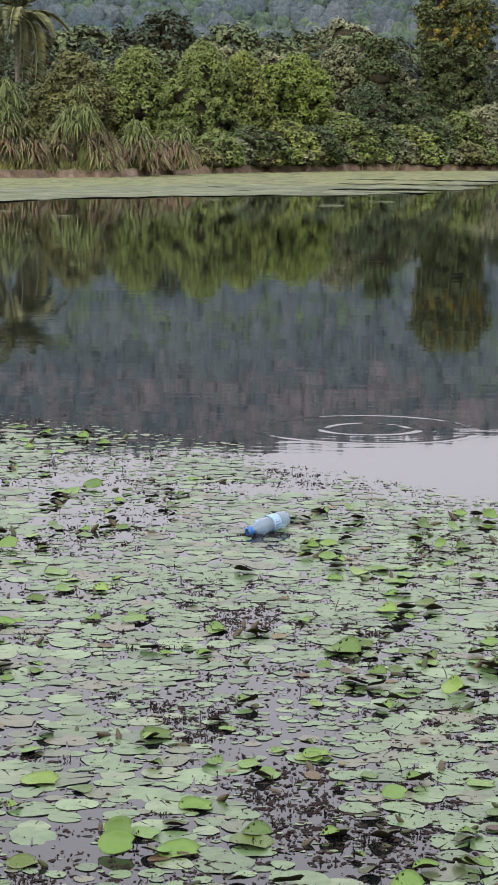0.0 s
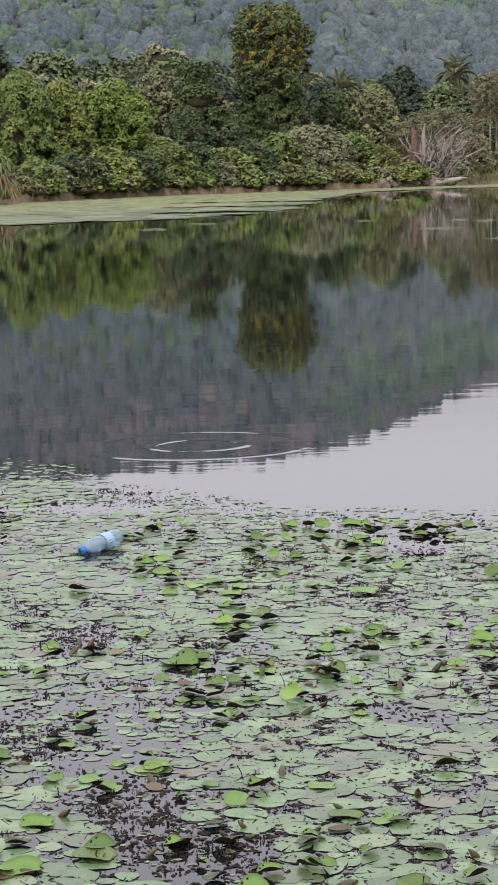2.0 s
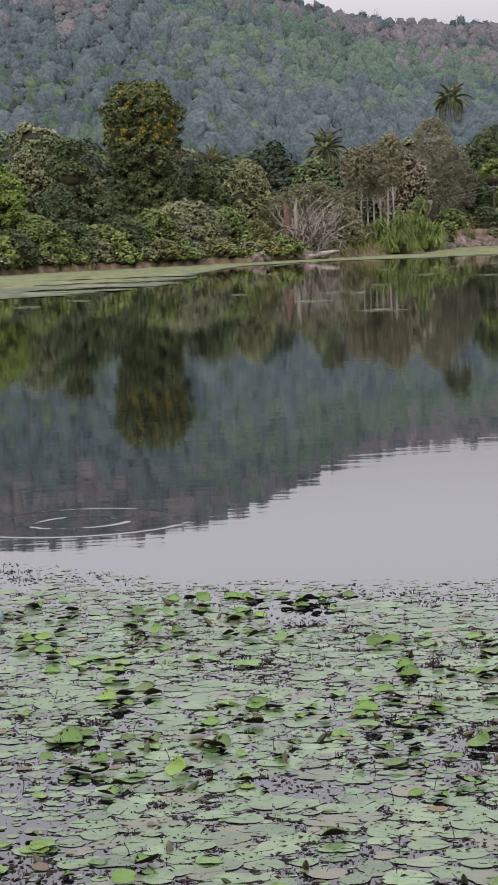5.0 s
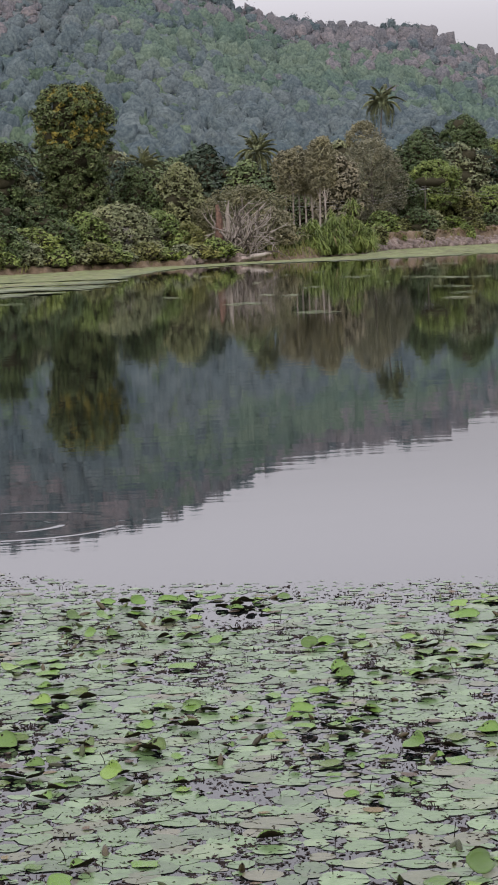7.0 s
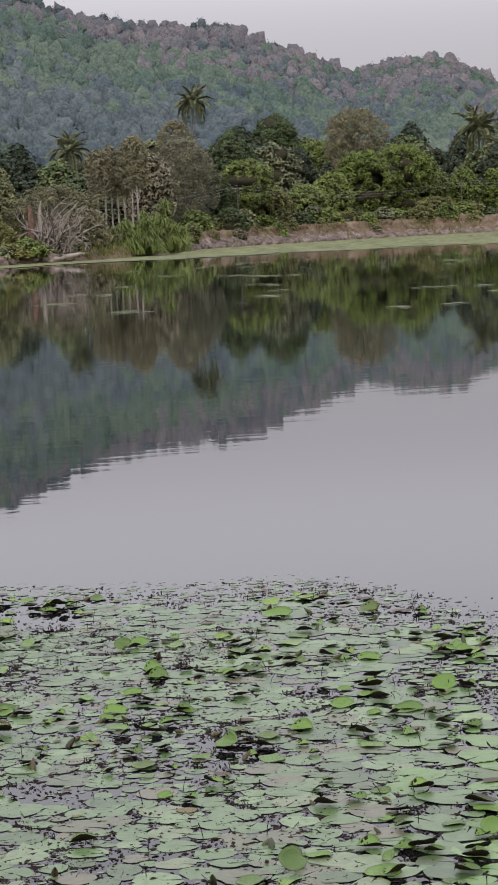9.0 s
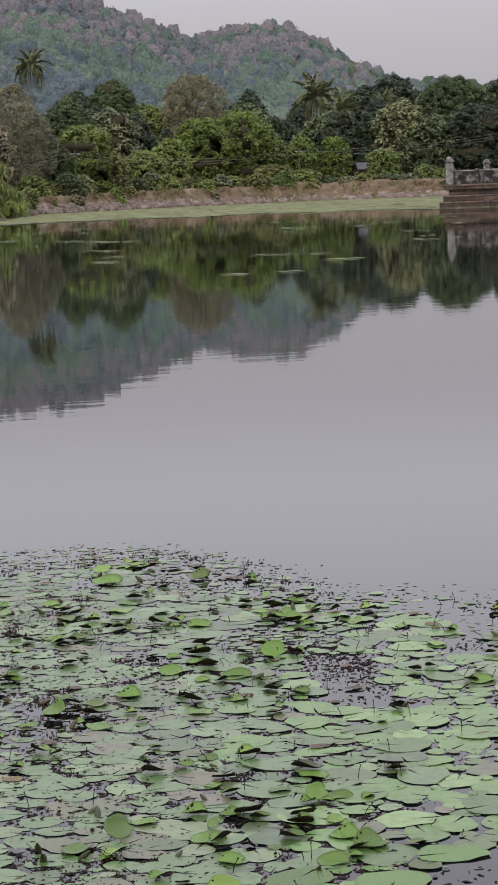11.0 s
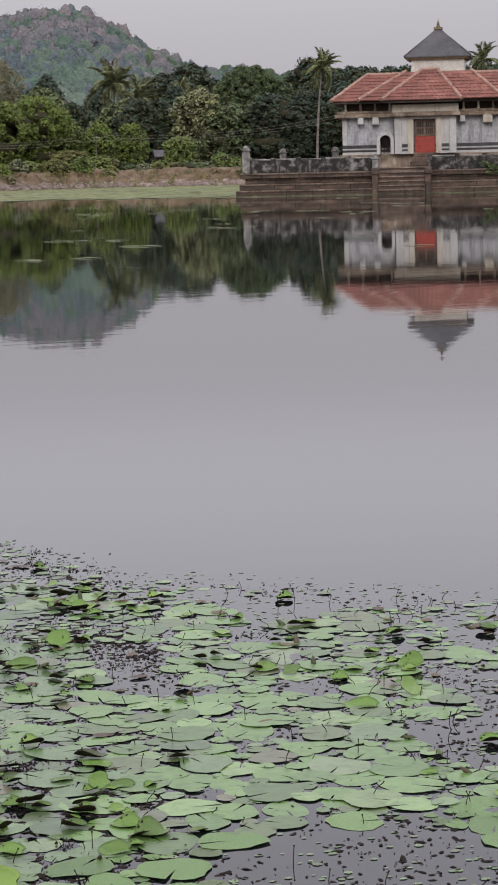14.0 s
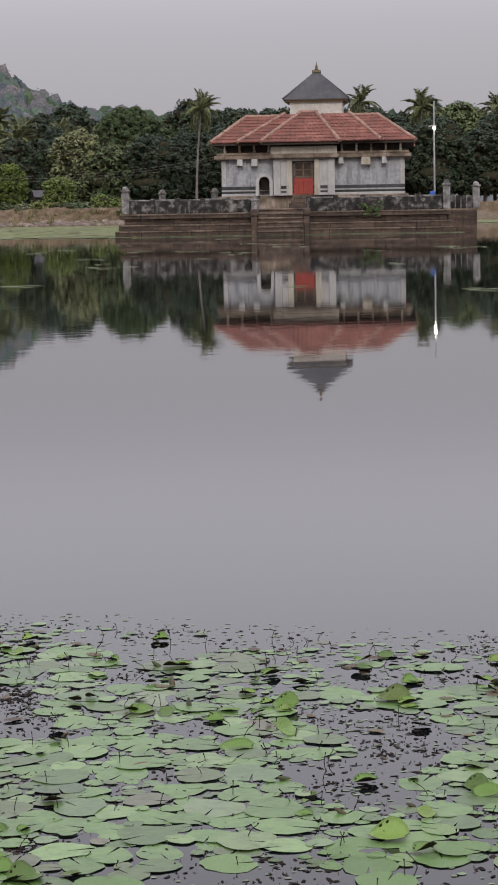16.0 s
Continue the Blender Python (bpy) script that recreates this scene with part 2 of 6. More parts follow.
BARK = surface("bark", [(0.3, (0.06, 0.05, 0.04)), (0.7, (0.16, 0.135, 0.11))], 3, 0.9, 30, 0.02, (1, 1, 0.2))
BARK_PALE = surface("bleached_wood", [(0.3, (0.2, 0.17, 0.145)), (0.7, (0.46, 0.41, 0.37))], 3, 0.85, 30, 0.02, (1, 1, 0.2))
PALM_BARK = surface("ringed_palm_bark", [(0.3, (0.1, 0.088, 0.074)), (0.7, (0.24, 0.215, 0.19))], 3, 0.9, 30, 0.02, (0.3, 0.3, 2.5))
# near-black brown for crown cores: shade inside the leaves, put into colour
CORE_SHADE = surface("crown_core_shade", [(0.3, (0.03, 0.03, 0.018)), (0.7, (0.065, 0.058, 0.036))], 3, 0.95, 20, 0.02, shine=0.1)
RUST_BARK = surface("rusty_rotten_bark", [(0.3, (0.07, 0.045, 0.035)), (0.6, (0.2, 0.12, 0.09)), (0.8, (0.34, 0.24, 0.2))], 4, 0.9, 30, 0.02)
EARTH = surface("red_earth", [(0.3, (0.06, 0.05, 0.024)), (0.42, (0.115, 0.08, 0.045)), (0.56, (0.165, 0.118, 0.072)), (0.72, (0.25, 0.195, 0.14))], 0.9, 0.95, 6, 0.08)
GROUND = surface("ground_soil_and_grass", [(0.3, (0.07, 0.085, 0.035)), (0.5, (0.14, 0.12, 0.075)), (0.7, (0.2, 0.15, 0.11))], 0.12, 0.95, 3, 0.05)
ROCK = surface("bank_stone", [(0.3, (0.11, 0.085, 0.07)), (0.55, (0.25, 0.195, 0.17)), (0.75, (0.42, 0.36, 0.32))], 1.2, 0.9, 9, 0.03)

# ground between the crowns, paled to match their painted haze
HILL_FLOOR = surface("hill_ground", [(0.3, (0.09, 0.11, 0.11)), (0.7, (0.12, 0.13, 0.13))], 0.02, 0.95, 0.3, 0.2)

# water: murky and still, mirror-like at this low angle
WATER, wnt, wb = material("pond_water")
wn = noise_node(wnt, 1.0, 3, 0.55, (0.9, 2.6, 1.0))
wb.inputs["Base Color"].default_value = (0.008, 0.01, 0.01, 1)
wb.inputs["Roughness"].default_value = 0.02
wb.inputs["IOR"].default_value = 1.42
bump(wnt, wb, wn.outputs[0], 0.035, 0.02)

# ---- ground: one sheet, with the pond's basin, the far bank and the hill ----
SHORE_AZ = [-180, -60, -20, -7, -3.5, -0.6, 2.3, 5.3, 8.1, 11, 12.3, 13.2, 15, 17, 19, 21, 24, 30, 60, 180]
SHORE_D = [60, 70, 84, 88, 92, 108, 119, 125, 131, 139, 150, 186, 200, 214, 224, 229, 228, 225, 190, 60]
RIDGE_AZ = [-180, -70, -25, -8, 0, 2, 5, 7, 8.5, 10, 12, 14.3, 15.6, 16.8, 17.4, 18.5, 19.5, 20.5, 21, 22, 22.6, 24, 30, 34, 60, 180]
RIDGE_EL = [1.50, 2.00, 6.50, 8.00, 7.95, 7.75, 7.60, 7.25, 6.70, 5.95, 5.60, 5.40, 4.80, 4.25, 4.10, 4.35, 4.35, 4.00, 3.55, 3.1, 2.72, 2.66, 2.6, 2.4, 1.50, 1.50]


def land(x, y):
    """The ground's height at x, y."""
    x, y = np.asarray(x, float), np.asarray(y, float)
    r, az = np.hypot(x, y), np.degrees(np.arctan2(x, y))
    near = np.clip((1.4 - y) * 0.45, -1.3, 0.06)
    d = r - np.interp(az, SHORE_AZ, SHORE_D)
    top = np.interp(az, [-10, 0, 8, 12, 16, 24, 40], [0.35, 0.26, 0.3, 0.8, 1.25, 1.3, 1.1])
    far = np.clip(d * 0.55, -1.3, 0) + top * smooth(d / 2.6) + 0.9 * smooth((d - 5) / 60)
    el = np.interp(az, RIDGE_AZ, RIDGE_EL) + 0.09
    peak = np.tan(np.radians(el)) * 1400 - 9
    u = np.clip((r - 470) / 930, 0, 1)
    far = far + (peak - 2.5) * np.where(r < 1400, u ** 1.2, np.clip(1 - (r - 1400) / 1500, 0, 1) ** 2)
    return np.maximum(near, far)


g_az = np.concatenate([np.arange(-180, -12, 6.0), np.arange(-12, 38, 0.5), np.arange(38, 180, 6.0)])
g_r = np.concatenate([[0.0, 0.6, 1.1, 1.6, 2.2, 3, 4, 6, 10, 20, 40, 60], np.arange(76, 250, 1.6), np.arange(252, 380, 12), np.arange(380, 1460, 30), [1600, 1900, 2400, 3000, 4500]])
AA, RR = np.meshgrid(np.radians(g_az), g_r)
gx, gy = np.sin(AA) * RR, np.cos(AA) * RR
gz = land(gx, gy) + 0.05 * np.sin(gx * 0.9 + 1.3 * np.sin(gy * 0.5)) * (RR > 80) * (RR < 380)
nv, na = len(g_r), len(g_az)
ii, jj = np.meshgrid(np.arange(nv - 1), np.arange(na), indexing="ij")
ii, jj = ii.ravel(), jj.ravel()
j2 = (jj + 1) % na
gf = np.stack([ii * na + jj, ii * na + j2, (ii + 1) * na + j2, (ii + 1) * na + jj], 1)
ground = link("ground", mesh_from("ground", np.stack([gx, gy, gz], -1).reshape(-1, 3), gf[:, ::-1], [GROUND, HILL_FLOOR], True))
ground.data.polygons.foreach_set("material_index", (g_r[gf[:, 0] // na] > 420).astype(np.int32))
tagged(ground, "earth and grass land round the pond, rising to a hill", "ground", "", "structure")

# the bare earth face of the bank, a rough sloping strip along the far shore
b_az = np.arange(-12, 36, 0.06)
rows_b = []
up = np.interp(b_az, [-10, 0, 8, 11, 13, 16, 24, 40], [0.28, 0.38, 0.4, 0.6, 1.3, 1.5, 1.7, 1.6])
wide = np.interp(b_az, [-10, 8, 13, 40], [0.9, 0.9, 3.0, 3.0])
for k in range(12):
    q = k / 11
    rr = np.interp(b_az, SHORE_AZ, SHORE_D) - 0.8 + q * (0.8 + 1.6 * wide) + 0.3 * np.sin(b_az * 7.1) + 0.2 * np.sin(b_az * 19.7 + q)
    a = np.radians(b_az)
    x, y = np.sin(a) * rr, np.cos(a) * rr
    z = up * (1.12 * float(smooth((q - 0.2) / 0.55))) - 0.5 * (1 - float(smooth(q / 0.3)))
    rough = np.array([noise.noise(Vector((px * 1.1, py * 1.1, q * 5))) * 0.5 + noise.noise(Vector((px * 3.1, py * 3.1, q * 11))) * 0.3 for px, py in zip(x, y)])
    z = z + rough * up * 0.62 * math.sin(math.pi * min(1, q * 1.1))
    if k > 2:
        z = np.maximum(z, land(x, y) + 0.03)
    rows_b.append(np.stack([x, y, z], -1))
rows_b = np.array(rows_b)
n_b = len(b_az)
ii, jj = np.meshgrid(np.arange(11), np.arange(n_b - 1), indexing="ij")
bf = np.stack([ii * n_b + jj, ii * n_b + jj + 1, (ii + 1) * n_b + jj + 1, (ii + 1) * n_b + jj], -1).reshape(-1, 4)
bank = link("bank", mesh_from("bank", rows_b.reshape(-1, 3), bf[:, ::-1], EARTH, False))
tagged(bank, "eroded bare brown earth bank along the far shore", "bank", "", "structure")

w_r = np.array([0.5, 3, 6, 12, 30, 70, 120, 200, 260])
w_az = np.arange(0, 360, 6.0)
AA, RR = np.meshgrid(np.radians(w_az), w_r)
ii, jj = np.meshgrid(np.arange(len(w_r) - 1), np.arange(len(w_az)), indexing="ij")
ii, jj = ii.ravel(), jj.ravel()
nw = len(w_az)
wf = np.stack([ii * nw + jj, ii * nw + (jj + 1) % nw, (ii + 1) * nw + (jj + 1) % nw, (ii + 1) * nw + jj], 1)
water = link("water", mesh_from("water", np.stack([np.sin(AA) * RR, np.cos(AA) * RR, 0 * AA], -1).reshape(-1, 3), wf[:, ::-1], WATER, True))
tagged(water, "still grey pond water mirroring the trees and sky", "water", "", "structure")

# rings spreading on the water from a rising fish
ring_at = polar(3.0, 11.2)
ps = []
for r0, hgt, wid in ((0.235, 0.0008, 0.09), (0.56, 0.0004, 0.09)):
    k, n = 7, 96
    a = np.arange(n) / n * 2 * np.pi
    rows_r = []
    for i in range(k):
        q = i / (k - 1)
        rr = r0 + (q - 0.5) * wid + 0.006 * np.sin(3 * a + r0 * 40)
        rows_r.append(np.stack([ring_at.x + np.cos(a) * rr, ring_at.y + np.sin(a) * rr, 0.0005 + hgt * (0.6 + 0.4 * np.sin(2 * a + r0 * 9)) * math.sin(math.pi * q) ** 2 + 0 * a], -1))
    ii, jj = np.meshgrid(np.arange(k - 1), np.arange(n), indexing="ij")
    ii, jj = ii.ravel(), jj.ravel()
    ps.append((np.concatenate(rows_r), np.stack([ii * n + jj, (ii + 1) * n + jj, (ii + 1) * n + (jj + 1) % n, ii * n + (jj + 1) % n], 1)))
v, f = merge(ps)
tagged(link("ripple_rings", mesh_from("ripple_rings", v, f, WATER, True)), "round ripples spreading on the still pond water", "ripples", "", "stuff")

# ---- plants: generators ----
def cards(centres, normals, size, rng, aspect=1.5, droop=0.0):
    """Leaf sprays: a pointed blade at each centre, facing its normal."""
    n = len(centres)
    up = rng.normal(size=(n, 3))
    up[:, 2] -= droop
    a = np.cross(normals, up)
    a /= np.linalg.norm(a, axis=1, keepdims=True) + 1e-9
    b = np.cross(normals, a)
    s = (size * rng.uniform(0.6, 1.4, n))[:, None]
    v = np.stack([centres - b * s * aspect * 0.5 - a * s * 0.45, centres + a * s * 0.5, centres + b * s * aspect * 0.6 - a * s * 0.1], 1).reshape(-1, 3)
    return v, np.arange(n * 3).reshape(n, 3)


def ico(level):
    b = bmesh.new()
    bmesh.ops.create_icosphere(b, subdivisions=level, radius=1)
    v, f = np.array([tuple(w.co) for w in b.verts]), np.array([[w.index for w in q.verts] for q in b.faces])
    b.free()
    return v, f


ICO_V, ICO_F = ico(1)
BALL_V, BALL_F = ico(2)


def blob_leaves(blobs, size, cover, rng, droop=0.0, flat=0.3, aspect=1.5):
    """Sprays of leaves round a set of clumps, rows of (x, y, z, rx, ry, rz), thickest on their upper sides."""
    cs, ns = [], []
    for x, y, z, rx, ry, rz in blobs:
        area = 4 * math.pi * ((rx * ry) ** 1.6 / 3 + (rx * rz) ** 1.6 / 3 + (ry * rz) ** 1.6 / 3) ** (1 / 1.6)
        n = max(6, int(cover * area / (size * size * 0.75)))
        d = rng.normal(size=(n, 3))
        d[:, 2] += 0.3
        d /= np.linalg.norm(d, axis=1, keepdims=True)
        dep = rng.uniform(0.7, 1.08, n)[:, None]
        dep[rng.uniform(size=n) < 0.08] *= 1.3
        cs.append(np.array([x, y, z]) + d * dep * [rx, ry, rz])
        nn = d / [rx, ry, rz] * min(rx, rz) + rng.normal(size=(n, 3)) * 0.36 + [0, 0, flat]
        ns.append(nn / np.linalg.norm(nn, axis=1, keepdims=True))
    return cards(np.concatenate(cs), np.concatenate(ns), size, rng, aspect, droop)


def outline(shape, q):
    """A crown's half-width at the share q of its height, as a share of its greatest half-width."""
    if shape == "tall":
        return math.sin(math.pi * min(1.0, 0.22 + 0.78 * q) ** 1.25) * 0.9 + 0.1 * (1 - q)
    if shape == "column":
        return (0.78 + 0.22 * float(smooth((q - 0.3) / 0.5))) * math.sqrt(max(0.02, 1 - max(0.0, (q - 0.82) / 0.19) ** 2))
    if shape == "layered":
        return (1.05 - 0.6 * q) * (0.42 + 0.58 * abs(math.sin(math.pi * (3.6 * q + 0.15))))
    if shape == "shrub":
        return math.sqrt(max(0.02, 1 - q ** 2.2)) * (0.9 + 0.1 * math.sin(3 * q))
    return math.sqrt(max(0.03, 1 - abs(1.84 * q - 0.88) ** 2.2))


def crown_blobs(w, h, rng, clump, z0=0.0, shape="round"):
    """Small clumps over the lobed outside of a crown w wide and h high from z0 up, and larger ones within."""
    out, seed = [], Vector(rng.normal(size=3) * 20)
    n = int(1.25 * math.pi * w * h * 0.8 / (math.pi * clump * clump * 0.8))
    for i in range(n):
        q = (i + rng.uniform()) / n
        a = i * 2.39996 + rng.normal() * 0.2
        wf = outline(shape, q) * w * 0.5
        lobe = 1 + 0.42 * noise.noise(Vector((math.cos(a) * 1.25, math.sin(a) * 1.25, q * h / w * 2.4)) + seed) + 0.16 * noise.noise(Vector((math.cos(a) * 3.4, math.sin(a) * 3.4, q * h / w * 6)) + seed)
        r = clump * rng.uniform(0.6, 1.3)
        wf = max(0.0, wf * lobe - r * 0.5) * rng.uniform(0.74, 1.06)
        out.append((math.cos(a) * wf, math.sin(a) * wf, z0 + h * (0.03 + 0.92 * q) + r * rng.normal() * 0.25, r, r, r * rng.uniform(0.78, 1.0)))
    core = []
    for k in range(6):
        q = (k + 0.5) / 6
        wf = outline(shape, q) * w * 0.5
        core.append((rng.normal() * 0.06 * w, rng.normal() * 0.06 * w, z0 + h * (0.05 + 0.84 * q), wf * 0.72, wf * 0.72, max(h / 9, wf * 0.3)))
    return out, core


def limbs(h, w, rng, r0, n=5, split=0.35):
    """Trunk and limbs as one bark mesh."""
    bend = rng.normal(size=2) * w * 0.04
    trunk = [(0, 0, -0.3), (bend[0] * 0.4, bend[1] * 0.4, h * 0.3), (bend[0], bend[1], h * 0.62), (bend[0] * 1.2, bend[1] * 1.2, h * 0.88)]
    ps = [tube_arrays(trunk, [r0 * 1.25, r0, r0 * 0.62, r0 * 0.2], 8)]
    for i in range(n):
        a, z = rng.uniform(0, 2 * math.pi), h * rng.uniform(split, 0.65)
        e = np.array([math.cos(a), math.sin(a)]) * w * rng.uniform(0.22, 0.4)
        zt = z + h * rng.uniform(0.12, 0.3)
        ps.append(tube_arrays([(bend[0] * z / h, bend[1] * z / h, z), (e[0] * 0.5, e[1] * 0.5, z + (zt - z) * 0.55), (e[0], e[1], zt)], [r0 * 0.5, r0 * 0.33, r0 * 0.1], 5))
    return merge(ps)


def broad_tree(name, az, d, width, top, leaf, label, seed, shape="round", crown_from=0.2, size=0.115, cover=0.6, clumps=18, base=None, extra=None, category="tree", bark=None, group="", heart=None, clump=None):
    """A tree or shrub: bark (trunk and limbs) and a crown of leaf sprays, standing on the ground at a bearing and distance."""
    rng = np.random.default_rng(seed)
    p = polar(az, d)
    z = float(land(p.x, p.y)) if base is None else base
    p.z = z
    h = top - z
    root = link(name, None, None, Matrix.Translation(p))
    bv, bf = limbs(h, width, rng, max(0.035, min(h * 0.018, width * 0.035)), 5)
    link("trunk", mesh_from("trunk", bv, bf, bark or BARK, True), root)
    z0 = h * crown_from
    clump = clump or min(0.4, max(0.18, 0.068 * width))
    bl, core = crown_blobs(width, h - z0, rng, clump, z0, shape)
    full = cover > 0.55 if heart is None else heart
    v, f = blob_leaves(bl, size, cover, rng)
    # fit the crown's outline to its stated width and top
    low, span = v[:, 2].min(), np.percentile(v[:, 2], 99.7) - v[:, 2].min()
    fit = np.array([width / max(0.1, np.percentile(v[:, 0], 98.5) - np.percentile(v[:, 0], 1.5))] * 2 + [(h - z0) / span])
    v = (v - [0, 0, low]) * fit + [0, 0, z0]
    # dark lumps within the clumps stand in for the crown's inner shade
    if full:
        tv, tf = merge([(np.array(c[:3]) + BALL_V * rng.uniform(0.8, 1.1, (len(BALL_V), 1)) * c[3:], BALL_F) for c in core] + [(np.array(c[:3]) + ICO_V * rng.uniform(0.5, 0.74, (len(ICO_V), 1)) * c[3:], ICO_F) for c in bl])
        link("inner_crown", mesh_from("inner_crown", (tv - [0, 0, low]) * fit + [0, 0, z0], tf, CORE_SHADE), root, None, "dark core inside the crown, its colour standing in for shade")
    link("crown", mesh_from("crown", v, f, leaf), root)
    if extra:
        extra(root, rng, h, width)
    return tagged(root, label, category, group)


def frond_mesh(name, length, rng, droop, mat, leaflets=38):
    """A feather leaf: an arching rib with hanging leaflets on both sides."""
    rib, vs, fs = [], [], []
    for i in range(9):
        s = i / 8
        rib.append((length * s * (1 - 0.22 * droop * s), 0, length * (0.42 * s - (0.42 + 0.75 * droop) * s * s)))
    v, f = tube_arrays(rib, [0.05 * (1 - 0.85 * i / 8) * length / 3 for i in range(9)], 4)
    parts = [(v, np.concatenate([f[:, [0, 1, 2]], f[:, [0, 2, 3]]]))]
    R = np.array(rib)
    for i in range(leaflets):
        s = 0.12 + 0.86 * i / leaflets
        p = np.array([np.interp(s * 8, np.arange(9), R[:, k]) for k in range(3)])
        ll = length * (0.24 * math.sin(math.pi * (0.14 + 0.8 * s)) + 0.05) * rng.uniform(0.85, 1.1)
        for side in (-1, 1):
            tip = p + np.array([ll * 0.5, side * ll * rng.uniform(0.5, 0.85), -ll * (0.15 + 0.5 * rng.uniform())])
            mid = p + np.array([ll * 0.32, side * ll * 0.42, -ll * 0.06])
            wd = np.array([0.012, 0, 0.004]) * length / 3
            parts.append((np.array([p, mid - wd, tip, mid + wd]), np.array([[0, 1, 2], [0, 2, 3]])))
    v, f = merge(parts)
    return mesh_from(name, v, f, mat)


_frng = np.random.default_rng(5)
FRONDS = [frond_mesh("frond", 3.0, _frng, q, LEAF_PALM) for q in (0.2, 0.45, 0.8, 1.15)]


def palm(az, d, top, crown_w, label, seed, base=None, count=28):
    """A coconut palm: ringed, slightly leaning trunk and separate fronds."""
    rng = np.random.default_rng(seed)
    p = polar(az, d)
    p.z = float(land(p.x, p.y)) if base is None else base
    root = link("palm_tree", None, None, Matrix.Translation(p))
    s = crown_w / 5.0
    h = top - p.z - 2.0 * s
    lean = rng.normal(size=2) * 0.022 * h
    pts, rad = [], []
    for i in range(15):
        q = i / 14
        pts.append((lean[0] * (q * q - 1), lean[1] * (q * q - 1), -0.3 + (h + 0.3) * q))
        rad.append((0.15 - 0.06 * q + (0.08 * (1 - q) ** 6) + 0.01 * (i % 2)) * (0.7 + 0.3 * s))
    v, f = tube_arrays(pts, rad, 9)
    link("trunk", mesh_from("trunk", v, f, PALM_BARK, True), root)
    for i in range(count):
        q = i / count
        kind = min(3, int(q ** 0.75 * 4))
        m = pose(0, 0, h, 0, [-72, -48, -18, 24][kind] + rng.normal() * 11, i * 137.5 + rng.normal() * 12)
        link("frond", FRONDS[kind], root, m @ Matrix.Diagonal((s, s, s, 1)) @ Matrix.Scale(rng.uniform(0.85, 1.1), 4))
    return tagged(root, label, "palm")


def blade_clump(name, az, d, width, height, mat, dry, label, seed, blades=420, base=None, depth=1.0, blade_w=0.05, category="clump", hearts_n=16, withered=1.0):
    """Long strap leaves that arch out of a few hearts, with withered ones hanging below."""
    rng = np.random.default_rng(seed)
    p = polar(az, d)
    p.z = (float(land(p.x, p.y)) if base is None else base) - 0.05
    root = link(name, None, None, Matrix.Translation(p))
    green, dead = [], []
    for k in range(hearts_n):
        hx, hy = rng.uniform(-0.44, 0.44), rng.uniform(-0.44, 0.44)
        lump = (1 - 2.4 * (hx * hx + hy * hy)) * (0.8 + 0.2 * math.sin(9 * hx + seed))
        hz = height * max(0.12, lump) * rng.uniform(0.3, 0.95)
        for _ in range(blades // hearts_n):
            a = rng.uniform(0, 2 * math.pi)
            e = radians(rng.uniform(0, 80))
            ln = rng.uniform(0.45, 0.95)
            o = np.array([math.cos(a) * math.cos(e), math.sin(a) * math.cos(e), math.sin(e)])
            t = np.array([-math.sin(a), math.cos(a), 0]) * blade_w * rng.uniform(0.6, 1.2)
            p0 = np.array([hx * width, hy * width * depth, hz])
            sag = ln * (0.55 + 0.5 * math.cos(e))
            pp = []
            for s, w in ((0.0, 0.8), (0.4, 1.0), (0.72, 0.8)):
                c = p0 + o * ln * s - [0, 0, sag * s * s]
                pp += [c - t * w, c + t * w]
            pp.append(p0 + o * ln * 0.96 - [0, 0, sag])
            pp = np.array(pp)
            pp[:, 2] = np.maximum(pp[:, 2], 0.02)
            pick = dead if (rng.uniform() < withered and (hz < 0.5 * height and rng.uniform() < 0.85)) else green
            pick.append((pp, np.array([[0, 1, 3], [0, 3, 2], [2, 3, 5], [2, 5, 4], [4, 5, 6]])))
    # the dense inside of the clump
    core = [(np.array([rng.uniform(-0.3, 0.3) * width, rng.uniform(-0.2, 0.3) * width * depth, height * 0.15]) + BALL_V * rng.uniform(0.7, 1.0, (len(BALL_V), 1)) * [width * 0.12, width * 0.1 * depth, height * 0.16], BALL_F) for _ in range(6)]
    for nm, mt, ps in (("foliage", mat, green + core), ("withered_foliage", dry, dead)):
        if ps:
            v, f = merge(ps)
            link(nm, mesh_from(nm, v, f, mt), root)
    return tagged(root, label, category)


# ---- the far shore's plants, from its left end to its right ----
palm(-5.95, 150, 12.5, 6.8, "coconut palm with drooping grey-green fronds behind the shrubs", 11)
for a, d, w, t, s, lab in ((-6.3, 91.5, 3.2, 3.5, 1, "tall"), (-4.35, 93.2, 3.3, 3.3, 2, "broad"), (-2.8, 96, 1.8, 2.35, 3, "small"), (-1.95, 99.5, 1.7, 2.3, 5, "small")):
    blade_clump("screw_pine", a, d + 0.3, w, t * 1.12, LEAF_BLADE, LEAF_BLADE_DRY, lab + " screw pine clump with brown hanging dead leaves on the bank", s, 3800, 0.3, 0.8, 0.024, "screw pine", 80, 0.8)

broad_tree("shrub_tree", -5.9, 121, 3.6, 4.6, LEAF_DARK, "dark leafy tree at the foot of the palm", 20, "shrub", 0.0, 0.095, 0.62)
broad_tree("shrub_tree", -4.5, 118, 4.5, 6.15, LEAF_OLIVE, "brownish olive rounded tree behind the screw pines", 21, "shrub", 0.0, 0.095, 0.62)
broad_tree("shrub_tree", -2.85, 119, 4.2, 6.5, LEAF_MID, "dense green rounded tree with hanging boughs", 22, "shrub", 0.0, 0.095, 0.62)
